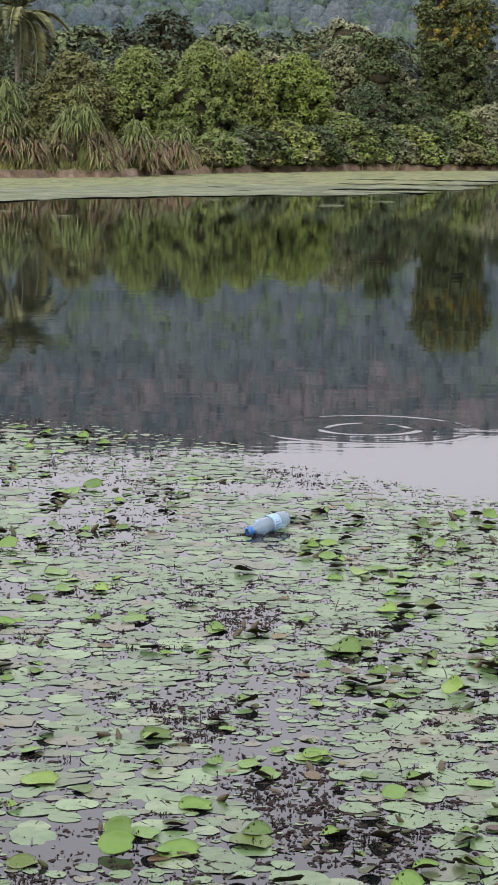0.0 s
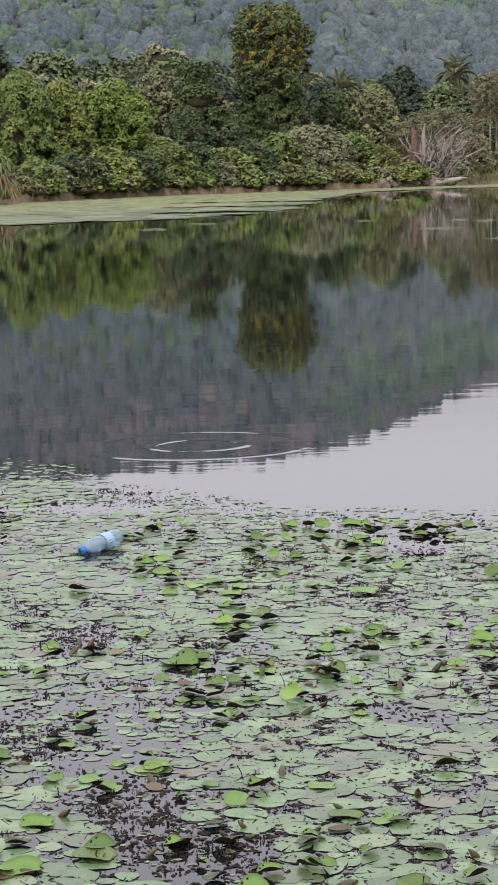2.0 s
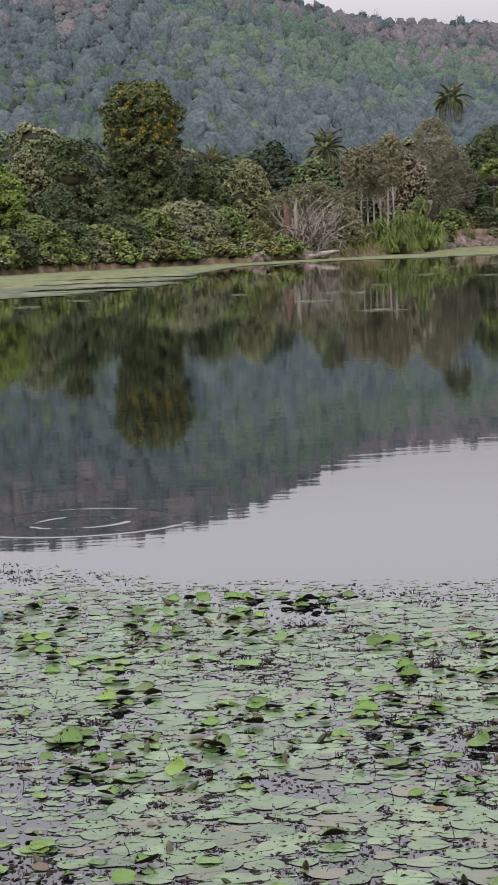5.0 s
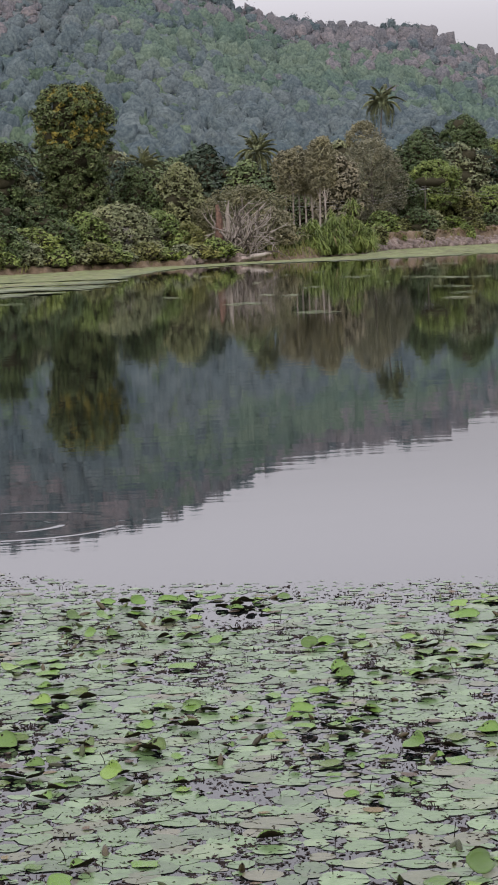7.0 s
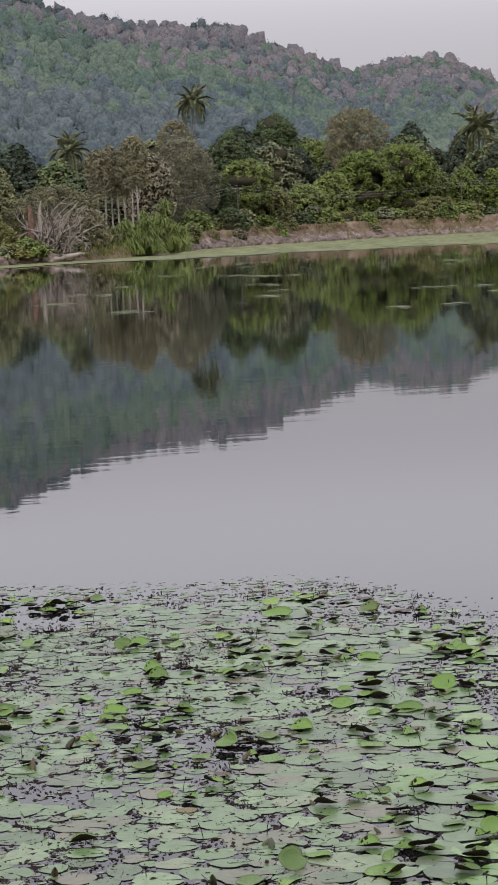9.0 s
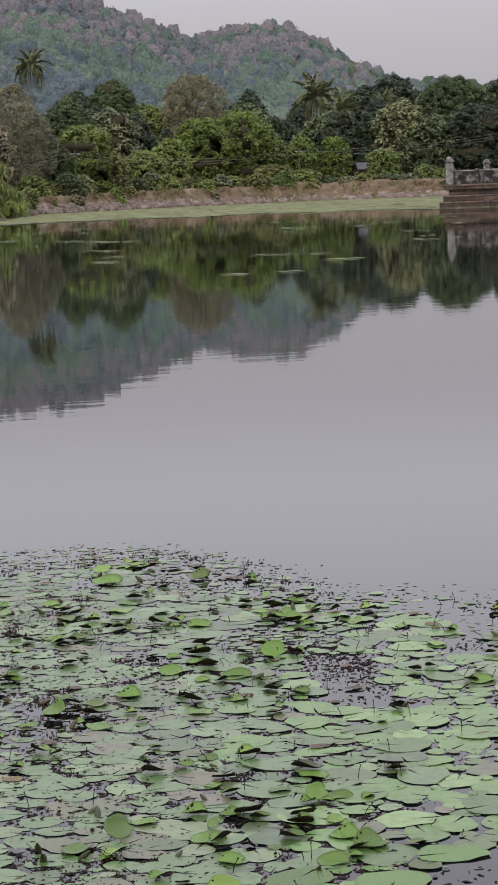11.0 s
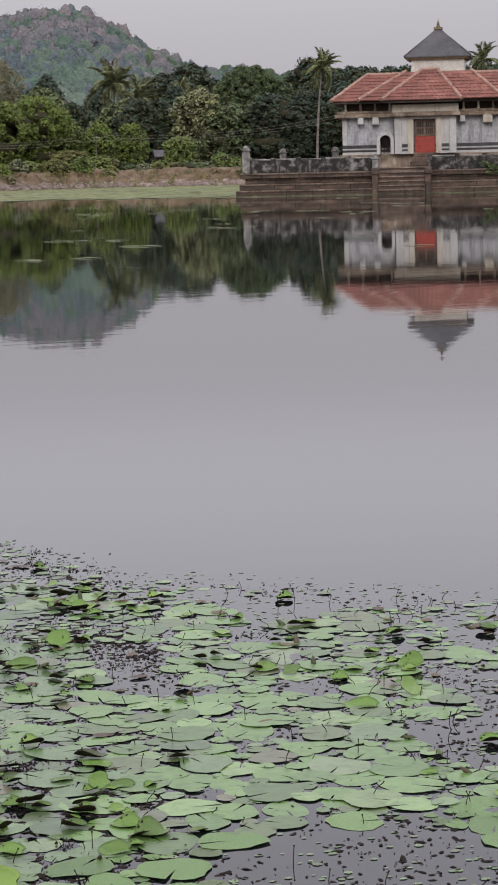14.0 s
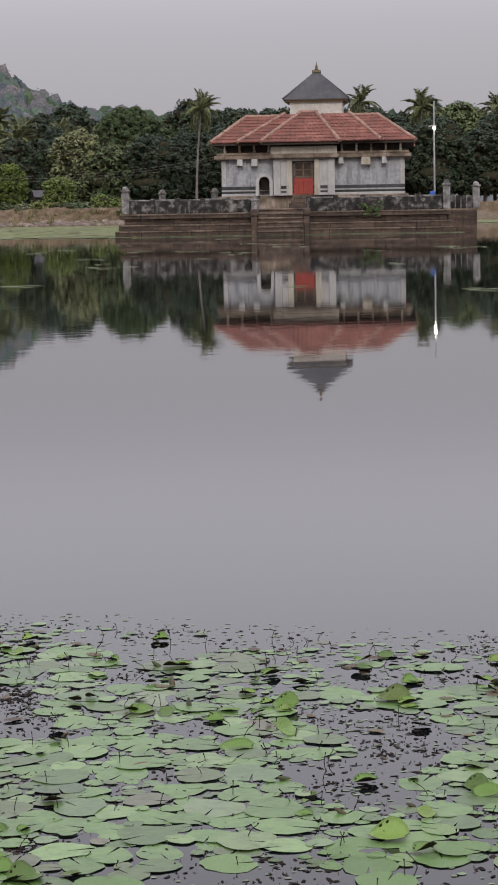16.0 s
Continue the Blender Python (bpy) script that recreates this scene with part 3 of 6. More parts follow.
broad_tree("shrub_tree", -1.25, 117, 4.3, 6.75, LEAF_MID, "broad green tree with boughs down to the bank", 23, "shrub", 0.0, 0.095, 0.64)
broad_tree("shrub_tree", -0.2, 118.5, 3.3, 6.3, LEAF_LEAFY, "yellow-green tree with boughs down to the bank", 24, "shrub", 0.0, 0.095, 0.64)
broad_tree("bush_tree", 1.2, 123, 4.2, 6.3, LEAF_BRIGHT, "bright green rounded small tree above the bank", 25, "round", 0.2, 0.095, 0.66)
broad_tree("small_tree", 3.3, 136, 2.9, 7.9, LEAF_DARK, "dark layered small tree with flat tiers of leaves", 26, "layered", 0.3)
broad_tree("small_tree", 2.35, 141, 3.8, 7.6, LEAF_GREY, "dull grey-green rounded tree behind the bank", 27, "round", 0.1)
broad_tree("small_tree", 4.1, 137, 3.8, 4.6, LEAF_DARK, "dark thicket tree behind the bank", 28, "shrub", 0.05)
broad_tree("small_tree", 3.0, 131, 3.4, 4.9, LEAF_DARK, "dark shaded thicket tree below the layered one", 281, "shrub", 0.0)


def yellow_top(root, rng, h, width):
    bl = []
    for _ in range(190):
        q, a = 1 - 0.36 * rng.uniform() ** 1.4, rng.uniform(0, 6.28)
        wf = outline("column", q) * width * 0.5 * rng.uniform(0.86, 1.0)
        bl.append((math.cos(a) * wf, math.sin(a) * wf, h * (0.02 + 0.96 * q), width * 0.05, width * 0.05, width * 0.045))
    v, f = blob_leaves(bl, 0.115, 0.5, rng)
    link("crown_top", mesh_from("crown_top", v, f, LEAF_VINE_TOP), root, None, "yellowish new leaves on top of the crown")


broad_tree("creeper_tree", 5.22, 139, 4.3, 11.45, LEAF_VINE, "tall tree wrapped in dark creeper with yellowish leaves on top", 29, "column", 0.0, 0.11, 0.66, 34, None, yellow_top)
broad_tree("thicket_tree", 3.5, 138, 3.8, 6.2, LEAF_GREY, "dull grey-green twiggy thicket tree", 261, "round", 0.05, 0.1, 0.56, 22)
broad_tree("thicket_tree", 6.75, 145, 3.4, 6.4, LEAF_DARK, "dark grey-green thicket tree behind the withered bush", 262, "shrub", 0.05, 0.11, 0.6, 18)
broad_tree("thicket_tree", 7.9, 146, 3.6, 6.6, LEAF_GREY, "dull green thicket tree behind the bank", 263, "shrub", 0.05, 0.11, 0.6, 18)

# low shrubs along the bank
low = [(-0.9, 109.5, 2.6, 1.9), (0.0, 112.5, 2.8, 2.2), (0.9, 116, 3.0, 2.5), (1.7, 118.5, 2.6, 2.3), (2.4, 121.5, 3.2, 3.0), (3.2, 124, 3.0, 2.7), (4.0, 126, 3.0, 2.4), (4.7, 128, 2.8, 2.9), (5.4, 129.5, 2.8, 3.2)]
for i, (a, d, w, t) in enumerate(low):
    broad_tree("bank_shrub", a, d + 0.4, w * 1.15, t + 0.2, (LEAF_MID, LEAF_DARK, LEAF_LEAFY, LEAF_DARK)[i % 4], "low leafy shrub hanging over the red earth bank", 40 + i, "shrub", 0.0, 0.12, 0.60, 12, 0.28, category="shrub", group="shrubs along the far bank")


srng = np.random.default_rng(91)
for i, a in enumerate(np.arange(-1.2, 9.4, 0.45)):
    broad_tree("bank_shrub", a + srng.uniform(-0.15, 0.15), float(np.interp(a, SHORE_AZ, SHORE_D)) + srng.uniform(1.0, 1.8), srng.uniform(1.4, 2.4), srng.uniform(1.1, 1.9), (LEAF_OLIVE, LEAF_MID, LEAF_GREY)[i % 3], "small dull shrub hanging over the water's edge", 700 + i, "shrub", 0.0, 0.125, 0.6, 8, 0.28, category="shrub", group="shrubs along the far bank")
for i, a in enumerate(np.arange(13.2, 24.4, 0.42)):
    broad_tree("bank_shrub", a + srng.uniform(-0.15, 0.15), float(np.interp(a, SHORE_AZ, SHORE_D)) + srng.uniform(6, 10), srng.uniform(2.2, 3.4), srng.uniform(2.5, 3.7), (LEAF_MID, LEAF_OLIVE, LEAF_DARK, LEAF_GREY)[i % 4], "bushy undergrowth shrub below the bank trees", 740 + i, "shrub", 0.0, 0.17, 0.58, 9, category="shrub", group="undergrowth on the bank")


for i, a in enumerate(np.arange(12.9, 24.6, 0.6)):
    broad_tree("bank_shrub", a + srng.uniform(-0.25, 0.25), float(np.interp(a, SHORE_AZ, SHORE_D)) + srng.uniform(1.8, 4.2), srng.uniform(0.8, 2.0), srng.uniform(1.3, 2.3), (LEAF_OLIVE, LEAF_MID, LEAF_DRY)[i % 3], "small shrub growing on the brown earth bank", 780 + i, "shrub", 0.0, 0.15, 0.58, 7, 0.5, category="shrub", group="shrubs along the far bank")


def pale_skirt(root, rng, h, width):
    bl = [(rng.uniform(-0.3, 0.12) * width, -width * 0.3, h * rng.uniform(0.2, 0.6), width * 0.13, width * 0.12, h * 0.15) for _ in range(8)]
    v, f = blob_leaves(bl, 0.16, 0.6, rng, 1.5)
    link("withered_leaves", mesh_from("withered_leaves", v, f, LEAF_WHITE), root, None, "pale withered leaves hanging down")


broad_tree("withered_bush", 6.3, 134.5, 4.9, 3.9, LEAF_GREY, "large bush with pale withered leaves hanging to the water", 60, "shrub", 0.0, 0.108, 0.60, 20, None, pale_skirt, "bush")
broad_tree("bush", 7.3, 137, 3.4, 3.4, LEAF_MID, "green bush beside the withered one", 61, "shrub", 0.0, category="bush")
broad_tree("bush", 8.0, 137, 3.4, 2.7, LEAF_OLIVE, "sparse dry olive bush on the bank", 62, "shrub", 0.0, 0.1, 0.54, category="bush")
broad_tree("bush", 9.5, 144, 6.4, 4.9, LEAF_TWIG, "broad twiggy olive-brown bush behind the dead snag", 63, "shrub", 0.05, 0.085, 0.34, 30, category="bush")
broad_tree("bush", 10.3, 141, 3.0, 3.4, LEAF_DRY, "twiggy dry bush behind the dead snag", 64, "shrub", 0.1, 0.1, 0.45, category="bush")


def dead_snag(az, d, seed):
    """A broken dead trunk with a tangle of bare roots and boughs."""
    rng = np.random.default_rng(seed)
    p = polar(az, d)
    p.z = float(land(p.x, p.y)) - 0.1
    root = link("dead_snag", None, None, Matrix.Translation(p))
    v, f = tube_arrays([(0, 0, -0.2), (0.05, -0.2, 1.4), (-0.02, -0.2, 2.7), (0.1, -0.2, 3.5)], [0.26, 0.19, 0.13, 0.03], 8)
    link("trunk", mesh_from("trunk", v, f, BARK_PALE, True), root)
    v, f = tube_arrays([(-0.3, 0.2, -0.2), (-0.55, 0.0, 1.2), (-0.5, 0.0, 2.5), (-0.62, 0, 3.3)], [0.34, 0.27, 0.21, 0.1], 8)
    link("trunk", mesh_from("trunk", v, f, RUST_BARK, True), root, None, "rust-brown rotten stump")
    for k in range(80):
        q = Vector((rng.uniform(-0.2, 1.6), rng.uniform(-0.8, 0.3), rng.uniform(0.0, 1.3)))
        o = Vector((rng.normal() * 0.7 + 0.55, rng.normal() * 0.4, abs(rng.normal()) * 0.8 + 0.5)).normalized()
        ln = rng.uniform(1.8, 3.7)
        ps, cur = [q], o
        for _ in range(4):
            cur = (cur + Vector(rng.normal(size=3) * 0.35)).normalized()
            ps.append(ps[-1] + cur * ln / 4)
        parts = [tube_arrays(ps, [0.06, 0.048, 0.036, 0.024, 0.01], 5)]
        for j in (2, 3):
            w = (cur + Vector(rng.normal(size=3) * 0.8)).normalized()
            parts.append(tube_arrays([ps[j], ps[j] + w * 0.3, ps[j] + w * 0.62 + Vector((0, 0, 0.06))], [0.035, 0.025, 0.006], 4))
        v, f = merge(parts)
        link("bough", mesh_from("bough", v, f, BARK_PALE if k % 3 else BARK, True), root)
    return tagged(root, "bleached broken dead tree with bare tangled boughs", "dead tree")


dead_snag(9.1, 136.2, 70)


def log(az, d, length, r, turn, seed, mat):
    rng = np.random.default_rng(seed)
    p = polar(az, d, 0.12)
    pts = [(length * (k / 6 - 0.5), 0.1 * rng.normal(), 0.1 + 0.05 * k + 0.06 * rng.normal()) for k in range(7)]
    v, f = tube_arrays(pts, [r * q for q in (0.5, 1.0, 1.05, 0.9, 0.8, 0.6, 0.25)], 8)
    ob = link("fallen_log", mesh_from("fallen_log", v, f, mat, True), None, Matrix.Translation(p) @ pose(0, 0, 0, 0, 0, turn))
    return tagged(ob, "fallen bleached tree log lying at the water's edge", "log", "fallen logs")


for a, d, ln, r, tn, s in ((9.8, 134.6, 2.0, 0.16, 18, 1), (9.3, 134.4, 1.6, 0.13, -6, 2), (8.3, 133, 1.4, 0.13, 28, 3), (8.7, 133.2, 1.2, 0.1, -14, 4)):
    log(a, d, ln, r, tn - a, s, BARK_PALE if s != 2 else BARK)


def boulder(name, p, size, seed, mat, label, group, squash=0.6):
    bm = bmesh.new()
    bmesh.ops.create_icosphere(bm, subdivisions=2, radius=1)
    rng = np.random.default_rng(seed)
    o = Vector(rng.normal(size=3) * 9)
    for v in bm.verts:
        v.co *= 0.78 + 0.5 * noise.noise(v.co * 1.3 + o)
        v.co = Vector((v.co.x * size, v.co.y * size * 0.8, v.co.z * size * squash))
    me = bpy.data.meshes.new(name)
    bm.to_mesh(me)
    bm.free()
    me.materials.append(mat)
    ob = link(name, me, None, Matrix.Translation(p) @ pose(0, 0, 0, 0, 0, rng.uniform(0, 360)))
    return tagged(ob, label, "stone", group)


for i in range(16):
    a = 7.9 + i * 0.125 + RNG.uniform(-0.05, 0.05)
    boulder("bank_stone", polar(a, np.interp(a, SHORE_AZ, SHORE_D) + RNG.uniform(0.0, 1.2), 0.25), RNG.uniform(0.3, 0.75), 100 + i, ROCK, "brown stone at the foot of the bank", "stones at the foot of the bank")

ps = []
bm = bmesh.new()
bmesh.ops.create_icosphere(bm, subdivisions=1, radius=1)
sv = np.array([tuple(w.co) for w in bm.verts])
sf = np.array([[w.index for w in q.verts] for q in bm.faces])
bm.free()
for _ in range(2300):
    a = RNG.uniform(12.4, 25.5)
    q = RNG.uniform()
    p = polar(a, np.interp(a, SHORE_AZ, SHORE_D) + 0.45 + 1.9 * q, 0.06 + 0.7 * q)
    s = RNG.uniform(0.12, 0.46)
    ps.append((np.array(p) + sv * (1 + RNG.normal(size=(len(sv), 1)) * 0.16) * [s * 1.25, s, s * 0.75], sf))
v, f = merge(ps)
tagged(link("bank_rubble", mesh_from("bank_rubble", v, f, ROCK)), "rubble stones lining the foot of the earth bank", "stones", "", "stuff")

ps = []
for _ in range(2600):
    a = RNG.uniform(-8, 26)
    if a < 12.5 and RNG.uniform() < 0.5:
        continue
    d = np.interp(a, SHORE_AZ, SHORE_D) + (RNG.uniform(0.2, 7) if a > 12 else RNG.uniform(0.5, 3))
    p = polar(a, d)
    zz = float(land(p.x, p.y))
    if a > 12.5 and noise.noise(Vector((p.x * 0.35, p.y * 0.35, 1))) < -0.05:
        continue
    for _ in range(5):
        w = RNG.uniform(0, 6.28)
        o = np.array([math.cos(w), math.sin(w), 0.0])
        hg = RNG.uniform(0.2, 0.5)
        c = np.array([p.x, p.y, zz + 0.1]) + RNG.normal(size=3) * [0.15, 0.15, 0.05]
        t = np.array([-o[1], o[0], 0]) * 0.04
        ps.append((np.array([c - t, c + t, c + o * hg * 0.5 + [0, 0, hg], c + o * hg * 0.2 + [0, 0, hg * 0.5] - t]), np.array([[0, 1, 2], [0, 2, 3]])))
v, f = merge(ps)
gv, gf2 = v, f
ps = []
for _ in range(3000):
    a = RNG.uniform(12.3, 25.5)
    d = np.interp(a, SHORE_AZ, SHORE_D) + RNG.uniform(2.2, 7)
    p = polar(a, d)
    if noise.noise(Vector((p.x * 0.3, p.y * 0.3, 5))) < -0.15:
        continue
    zz = max(float(land(p.x, p.y)), 0.9)
    for _ in range(5):
        w = RNG.uniform(0, 6.28)
        o = np.array([math.cos(w), math.sin(w), 0.0])
        hg = RNG.uniform(0.15, 0.45)
        c = np.array([p.x, p.y, zz + 0.05]) + RNG.normal(size=3) * [0.2, 0.2, 0.03]
        t = np.array([-o[1], o[0], 0]) * 0.035
        ps.append((np.array([c - t, c + t, c + o * hg * 0.7 + [0, 0, hg], c + o * hg * 0.2 + [0, 0, hg * 0.5] - t]), np.array([[0, 1, 2], [0, 2, 3]])))
v, f = merge(ps)
tagged(link("dry_grass", mesh_from("dry_grass", v, f, LEAF_BLADE_DRY)), "dry brown grass along the top of the bank", "grass", "", "stuff")
v, f = gv, gf2
tagged(link("bank_grass", mesh_from("bank_grass", v, f, LEAF_OLIVE)), "rough olive and dry grass tufts on the bank", "grass", "", "stuff")

for a, d, w, t, s in ((10.5, 143, 2.3, 2.9, 1), (11.15, 144, 2.5, 3.3, 2), (11.75, 145, 2.3, 3.4, 3), (12.35, 147, 2.9, 4.3, 4)):
    blade_clump("reed_clump", a, d, w, t - 0.1, LEAF_REED, LEAF_BLADE_DRY, "fresh green clump of tall reeds on the bank", 80 + s, 3600, 0.2, 0.8, 0.024, "reeds", 90, 0.06)

palm(9.94, 215, 11.4, 4.2, "young coconut palm standing low among the trees", 12)
palm(13.22, 300, 20.9, 5.0, "tall slender coconut palm above the treetops", 13)


def bare_grove(az, d, seed):
    rng = np.random.default_rng(seed)
    for i in range(7):
        broad_tree("dry_tree", az + (i - 3) * 0.17, d + rng.uniform(-2, 2), 1.9, 8.3 + rng.uniform(-0.8, 0.6), LEAF_DRY, "half-bare dry tree with a pale upright stem", 300 + i, "round", 0.5, 0.109, 0.36, 9, None, None, "tree", BARK_PALE, "half-bare dry trees")


bare_grove(11.15, 168, 6)
broad_tree("dry_tree", 12.85, 200, 6.0, 9.9, LEAF_DRY, "dry beige-brown twiggy tree with thin leaves", 310, "round", 0.1, 0.1, 0.36, 26)
broad_tree("dry_tree", 11.9, 192, 4.4, 8.6, LEAF_DRY, "dry beige-brown twiggy tree with thin leaves", 311, "round", 0.1, 0.1, 0.36, 22)
broad_tree("dry_tree", 12.7, 256, 4.3, 14.4, LEAF_DRY, "dry beige-brown twiggy tree rising behind the others", 317, "round", 0.4, 0.12, 0.36, 20)
broad_tree("dry_tree", 17.3, 270, 7.2, 15.5, LEAF_DRY, "pale dry twiggy tree with a broad crown", 318, "round", 0.3, 0.12, 0.36, 26)
broad_tree("green_tree", 14.1, 211.3, 5.03, 10.96, LEAF_DARK, "dark green tree with a dense pointed crown", 312, "tall", 0.25, 0.14, 0.60, 18)
broad_tree("green_tree", 14.45, 208.5, 4.61, 8.05, LEAF_MID, "green tree with a slim trunk on the bank", 313, "round", 0.3, 0.108, 0.60, 16)
broad_tree("green_tree", 13.6, 205.2, 3.71, 6.59, LEAF_DARK, "dark green leafy tree on the bank", 314, "round", 0.2, 0.108, 0.60, 16)
broad_tree("dome_tree", 15.28, 300, 7.2, 16.7, LEAF_DARK, "tall dark tree with a smooth domed crown", 315, "shrub", 0.3, 0.15, 0.74, 40)
broad_tree("green_tree", 16.3, 305.0, 7.32, 13.11, LEAF_MID, "green tree behind the bank shrubs", 316, "round", 0.15, 0.140, 0.60, 18)
for i, (a, d, w, t, m) in enumerate(((15.1, 213.5, 3.93, 5.20, LEAF_OLIVE), (16.0, 222.0, 4.04, 5.71, LEAF_MID), (16.7, 228.0, 4.40, 6.89, LEAF_MID), (17.55, 237.2, 6.14, 9.22, LEAF_LIGHT), (18.5, 240.9, 6.84, 9.81, LEAF_LIGHT), (19.2, 246.1, 4.61, 7.44, LEAF_MID), (20.1, 241.8, 3.37, 6.97, LEAF_LIGHT), (20.9, 244.8, 3.69, 6.86, LEAF_LIGHT), (19.3, 234.2, 3.81, 4.04, LEAF_OLIVE), (22.15, 244.7, 3.54, 5.38, LEAF_MID), (16.1, 217.2, 2.44, 3.03, LEAF_LIGHT), (14.9, 207.6, 2.09, 2.84, LEAF_LIGHT))):
    broad_tree("bank_tree", a, d, w, t, m, ("bright" if m is LEAF_LIGHT else "dull") + " green leafy small tree on top of the bank", 330 + i, "round", 0.1, 0.15, 0.63, 18, group="small trees on the bank")
for i, (a, d, w, t) in enumerate(((13.0, 179.3, 1.41, 2.34), (15.6, 206.9, 1.21, 2.21), (17.6, 220.4, 1.85, 2.68), (18.9, 227.5, 2.94, 3.16), (19.6, 229.5, 2.37, 3.32), (21.6, 232.8, 1.35, 2.60), (23.6, 232.7, 1.20, 2.90), (20.4, 231.5, 1.19, 2.30))):
    broad_tree("bank_shrub", a, d, w, t, LEAF_OLIVE if i % 2 else LEAF_MID, "small shrub growing on the brown earth bank", 360 + i, "shrub", 0.0, 0.156, 0.68, 9, category="shrub", group="shrubs along the far bank")
for i, (a, d, t, w) in enumerate(((20.5, 306.0, 16.28, 7.20), (21.1, 300.0, 13.52, 6.60), (22.3, 306.0, 13.16, 6.24), (17.2, 312.0, 15.32, 6.60), (23.0, 302.4, 12.32, 6.00), (7.0, 230, 10.8, 4.6), (1.8, 232, 12.0, 5.0))):
    palm(a, d, t, w, "coconut palm half hidden in the dark wood", 400 + i)
broad_tree("great_tree", 23.95, 277.0, 9.4, 14.3, LEAF_DARK, "large dark green tree with a broad dense crown", 420, "round", 0.1, 0.16, 0.75, 26)
broad_tree("great_tree", 23.2, 282.3, 7.06, 10.71, LEAF_DARK, "dark green tree beside the great one", 421, "round", 0.1, 0.16, 0.66, 18)
palm(25.85, 256, 14.6, 4.4, "tall coconut palm with a ragged crown behind the temple", 430)
palm(29.95, 306.0, 17.6, 5.0, "coconut palm rising behind the temple's roof", 431)
palm(31.5, 309.6, 17.0, 5.0, "coconut palm at the dark wood's edge", 432)
palm(33.45, 309.6, 16.5, 5.0, "coconut palm at the dark wood's edge", 433)

# ---- woods further back: a few model trees and many copies ----
models = []
for i, (w, t, m, sh) in enumerate(((5.5, 8.5, WOOD_DARK, "round"), (5.0, 9.5, WOOD_DARK, "tall"), (6.0, 8.0, WOOD_MID, "round"), (5.0, 7.0, WOOD_MID, "shrub"), (4.6, 8.2, WOOD_DRY, "round"), (5.6, 9.0, LEAF_GREY, "round"))):
    models.append(broad_tree("wood_tree", 42 + i * 1.8, 262, w, t + 2.0, m, ("dark green", "tall dark green", "mid-green", "olive green", "dry brownish", "dull grey-green")[i] + " leafy tree in the wood beyond the shore", 500 + i, sh, 0.05, 0.24, 0.42, 16, None, None, "tree", None, "trees of the wood beyond the shore", True, 0.55))


def plant_wood(az0, az1, d0, d1, count, weights, scale0, scale1, seed):
    rng = np.random.default_rng(seed)
    for i in range(count):
        az = az0 + (az1 - az0) * (i + rng.uniform()) / count
        d = rng.uniform(d0, d1)
        p = polar(az, d)
        p.z = float(land(p.x, p.y)) - 0.2
        s = rng.uniform(scale0, scale1)
        if abs(az - 25.85) < 0.7 and d < 300:
            d += 25
            p = polar(az, d)
            p.z = float(land(p.x, p.y)) - 0.2
        copy_thing(models[rng.choice(6, p=weights)], Matrix.Translation(p) @ pose(0, 0, 0, 0, 0, rng.uniform(0, 360)) @ Matrix.Diagonal((s, s, s * rng.uniform(0.85, 1.1), 1)))


plant_wood(-8, 12, 175, 205, 26, [0.25, 0.1, 0.3, 0.15, 0.05, 0.15], 0.75, 1.0, 1)
plant_wood(-8, 15, 240, 300, 20, [0.3, 0.15, 0.35, 0.05, 0.05, 0.1], 1.0, 1.35, 2)
plant_wood(-8.5, 4.6, 310, 375, 24, [0.2, 0.1, 0.5, 0.05, 0.05, 0.1], 1.8, 2.35, 9)
plant_wood(4.6, 9, 320, 375, 8, [0.25, 0.2, 0.4, 0.05, 0.0, 0.1], 1.45, 1.8, 10)
plant_wood(12.3, 24, 262, 285, 22, [0.3, 0.2, 0.2, 0.1, 0.1, 0.1], 0.9, 1.15, 3)
plant_wood(13, 24, 335, 370, 20, [0.3, 0.25, 0.2, 0.05, 0.12, 0.08], 1.25, 1.6, 4)
plant_wood(22.5, 36, 262, 285, 24, [0.65, 0.33, 0.02, 0.0, 0.0, 0.0], 1.05, 1.3, 5)
plant_wood(21.5, 37, 335, 365, 26, [0.7, 0.15, 0.15, 0.0, 0.0, 0.0], 1.62, 1.8, 6)

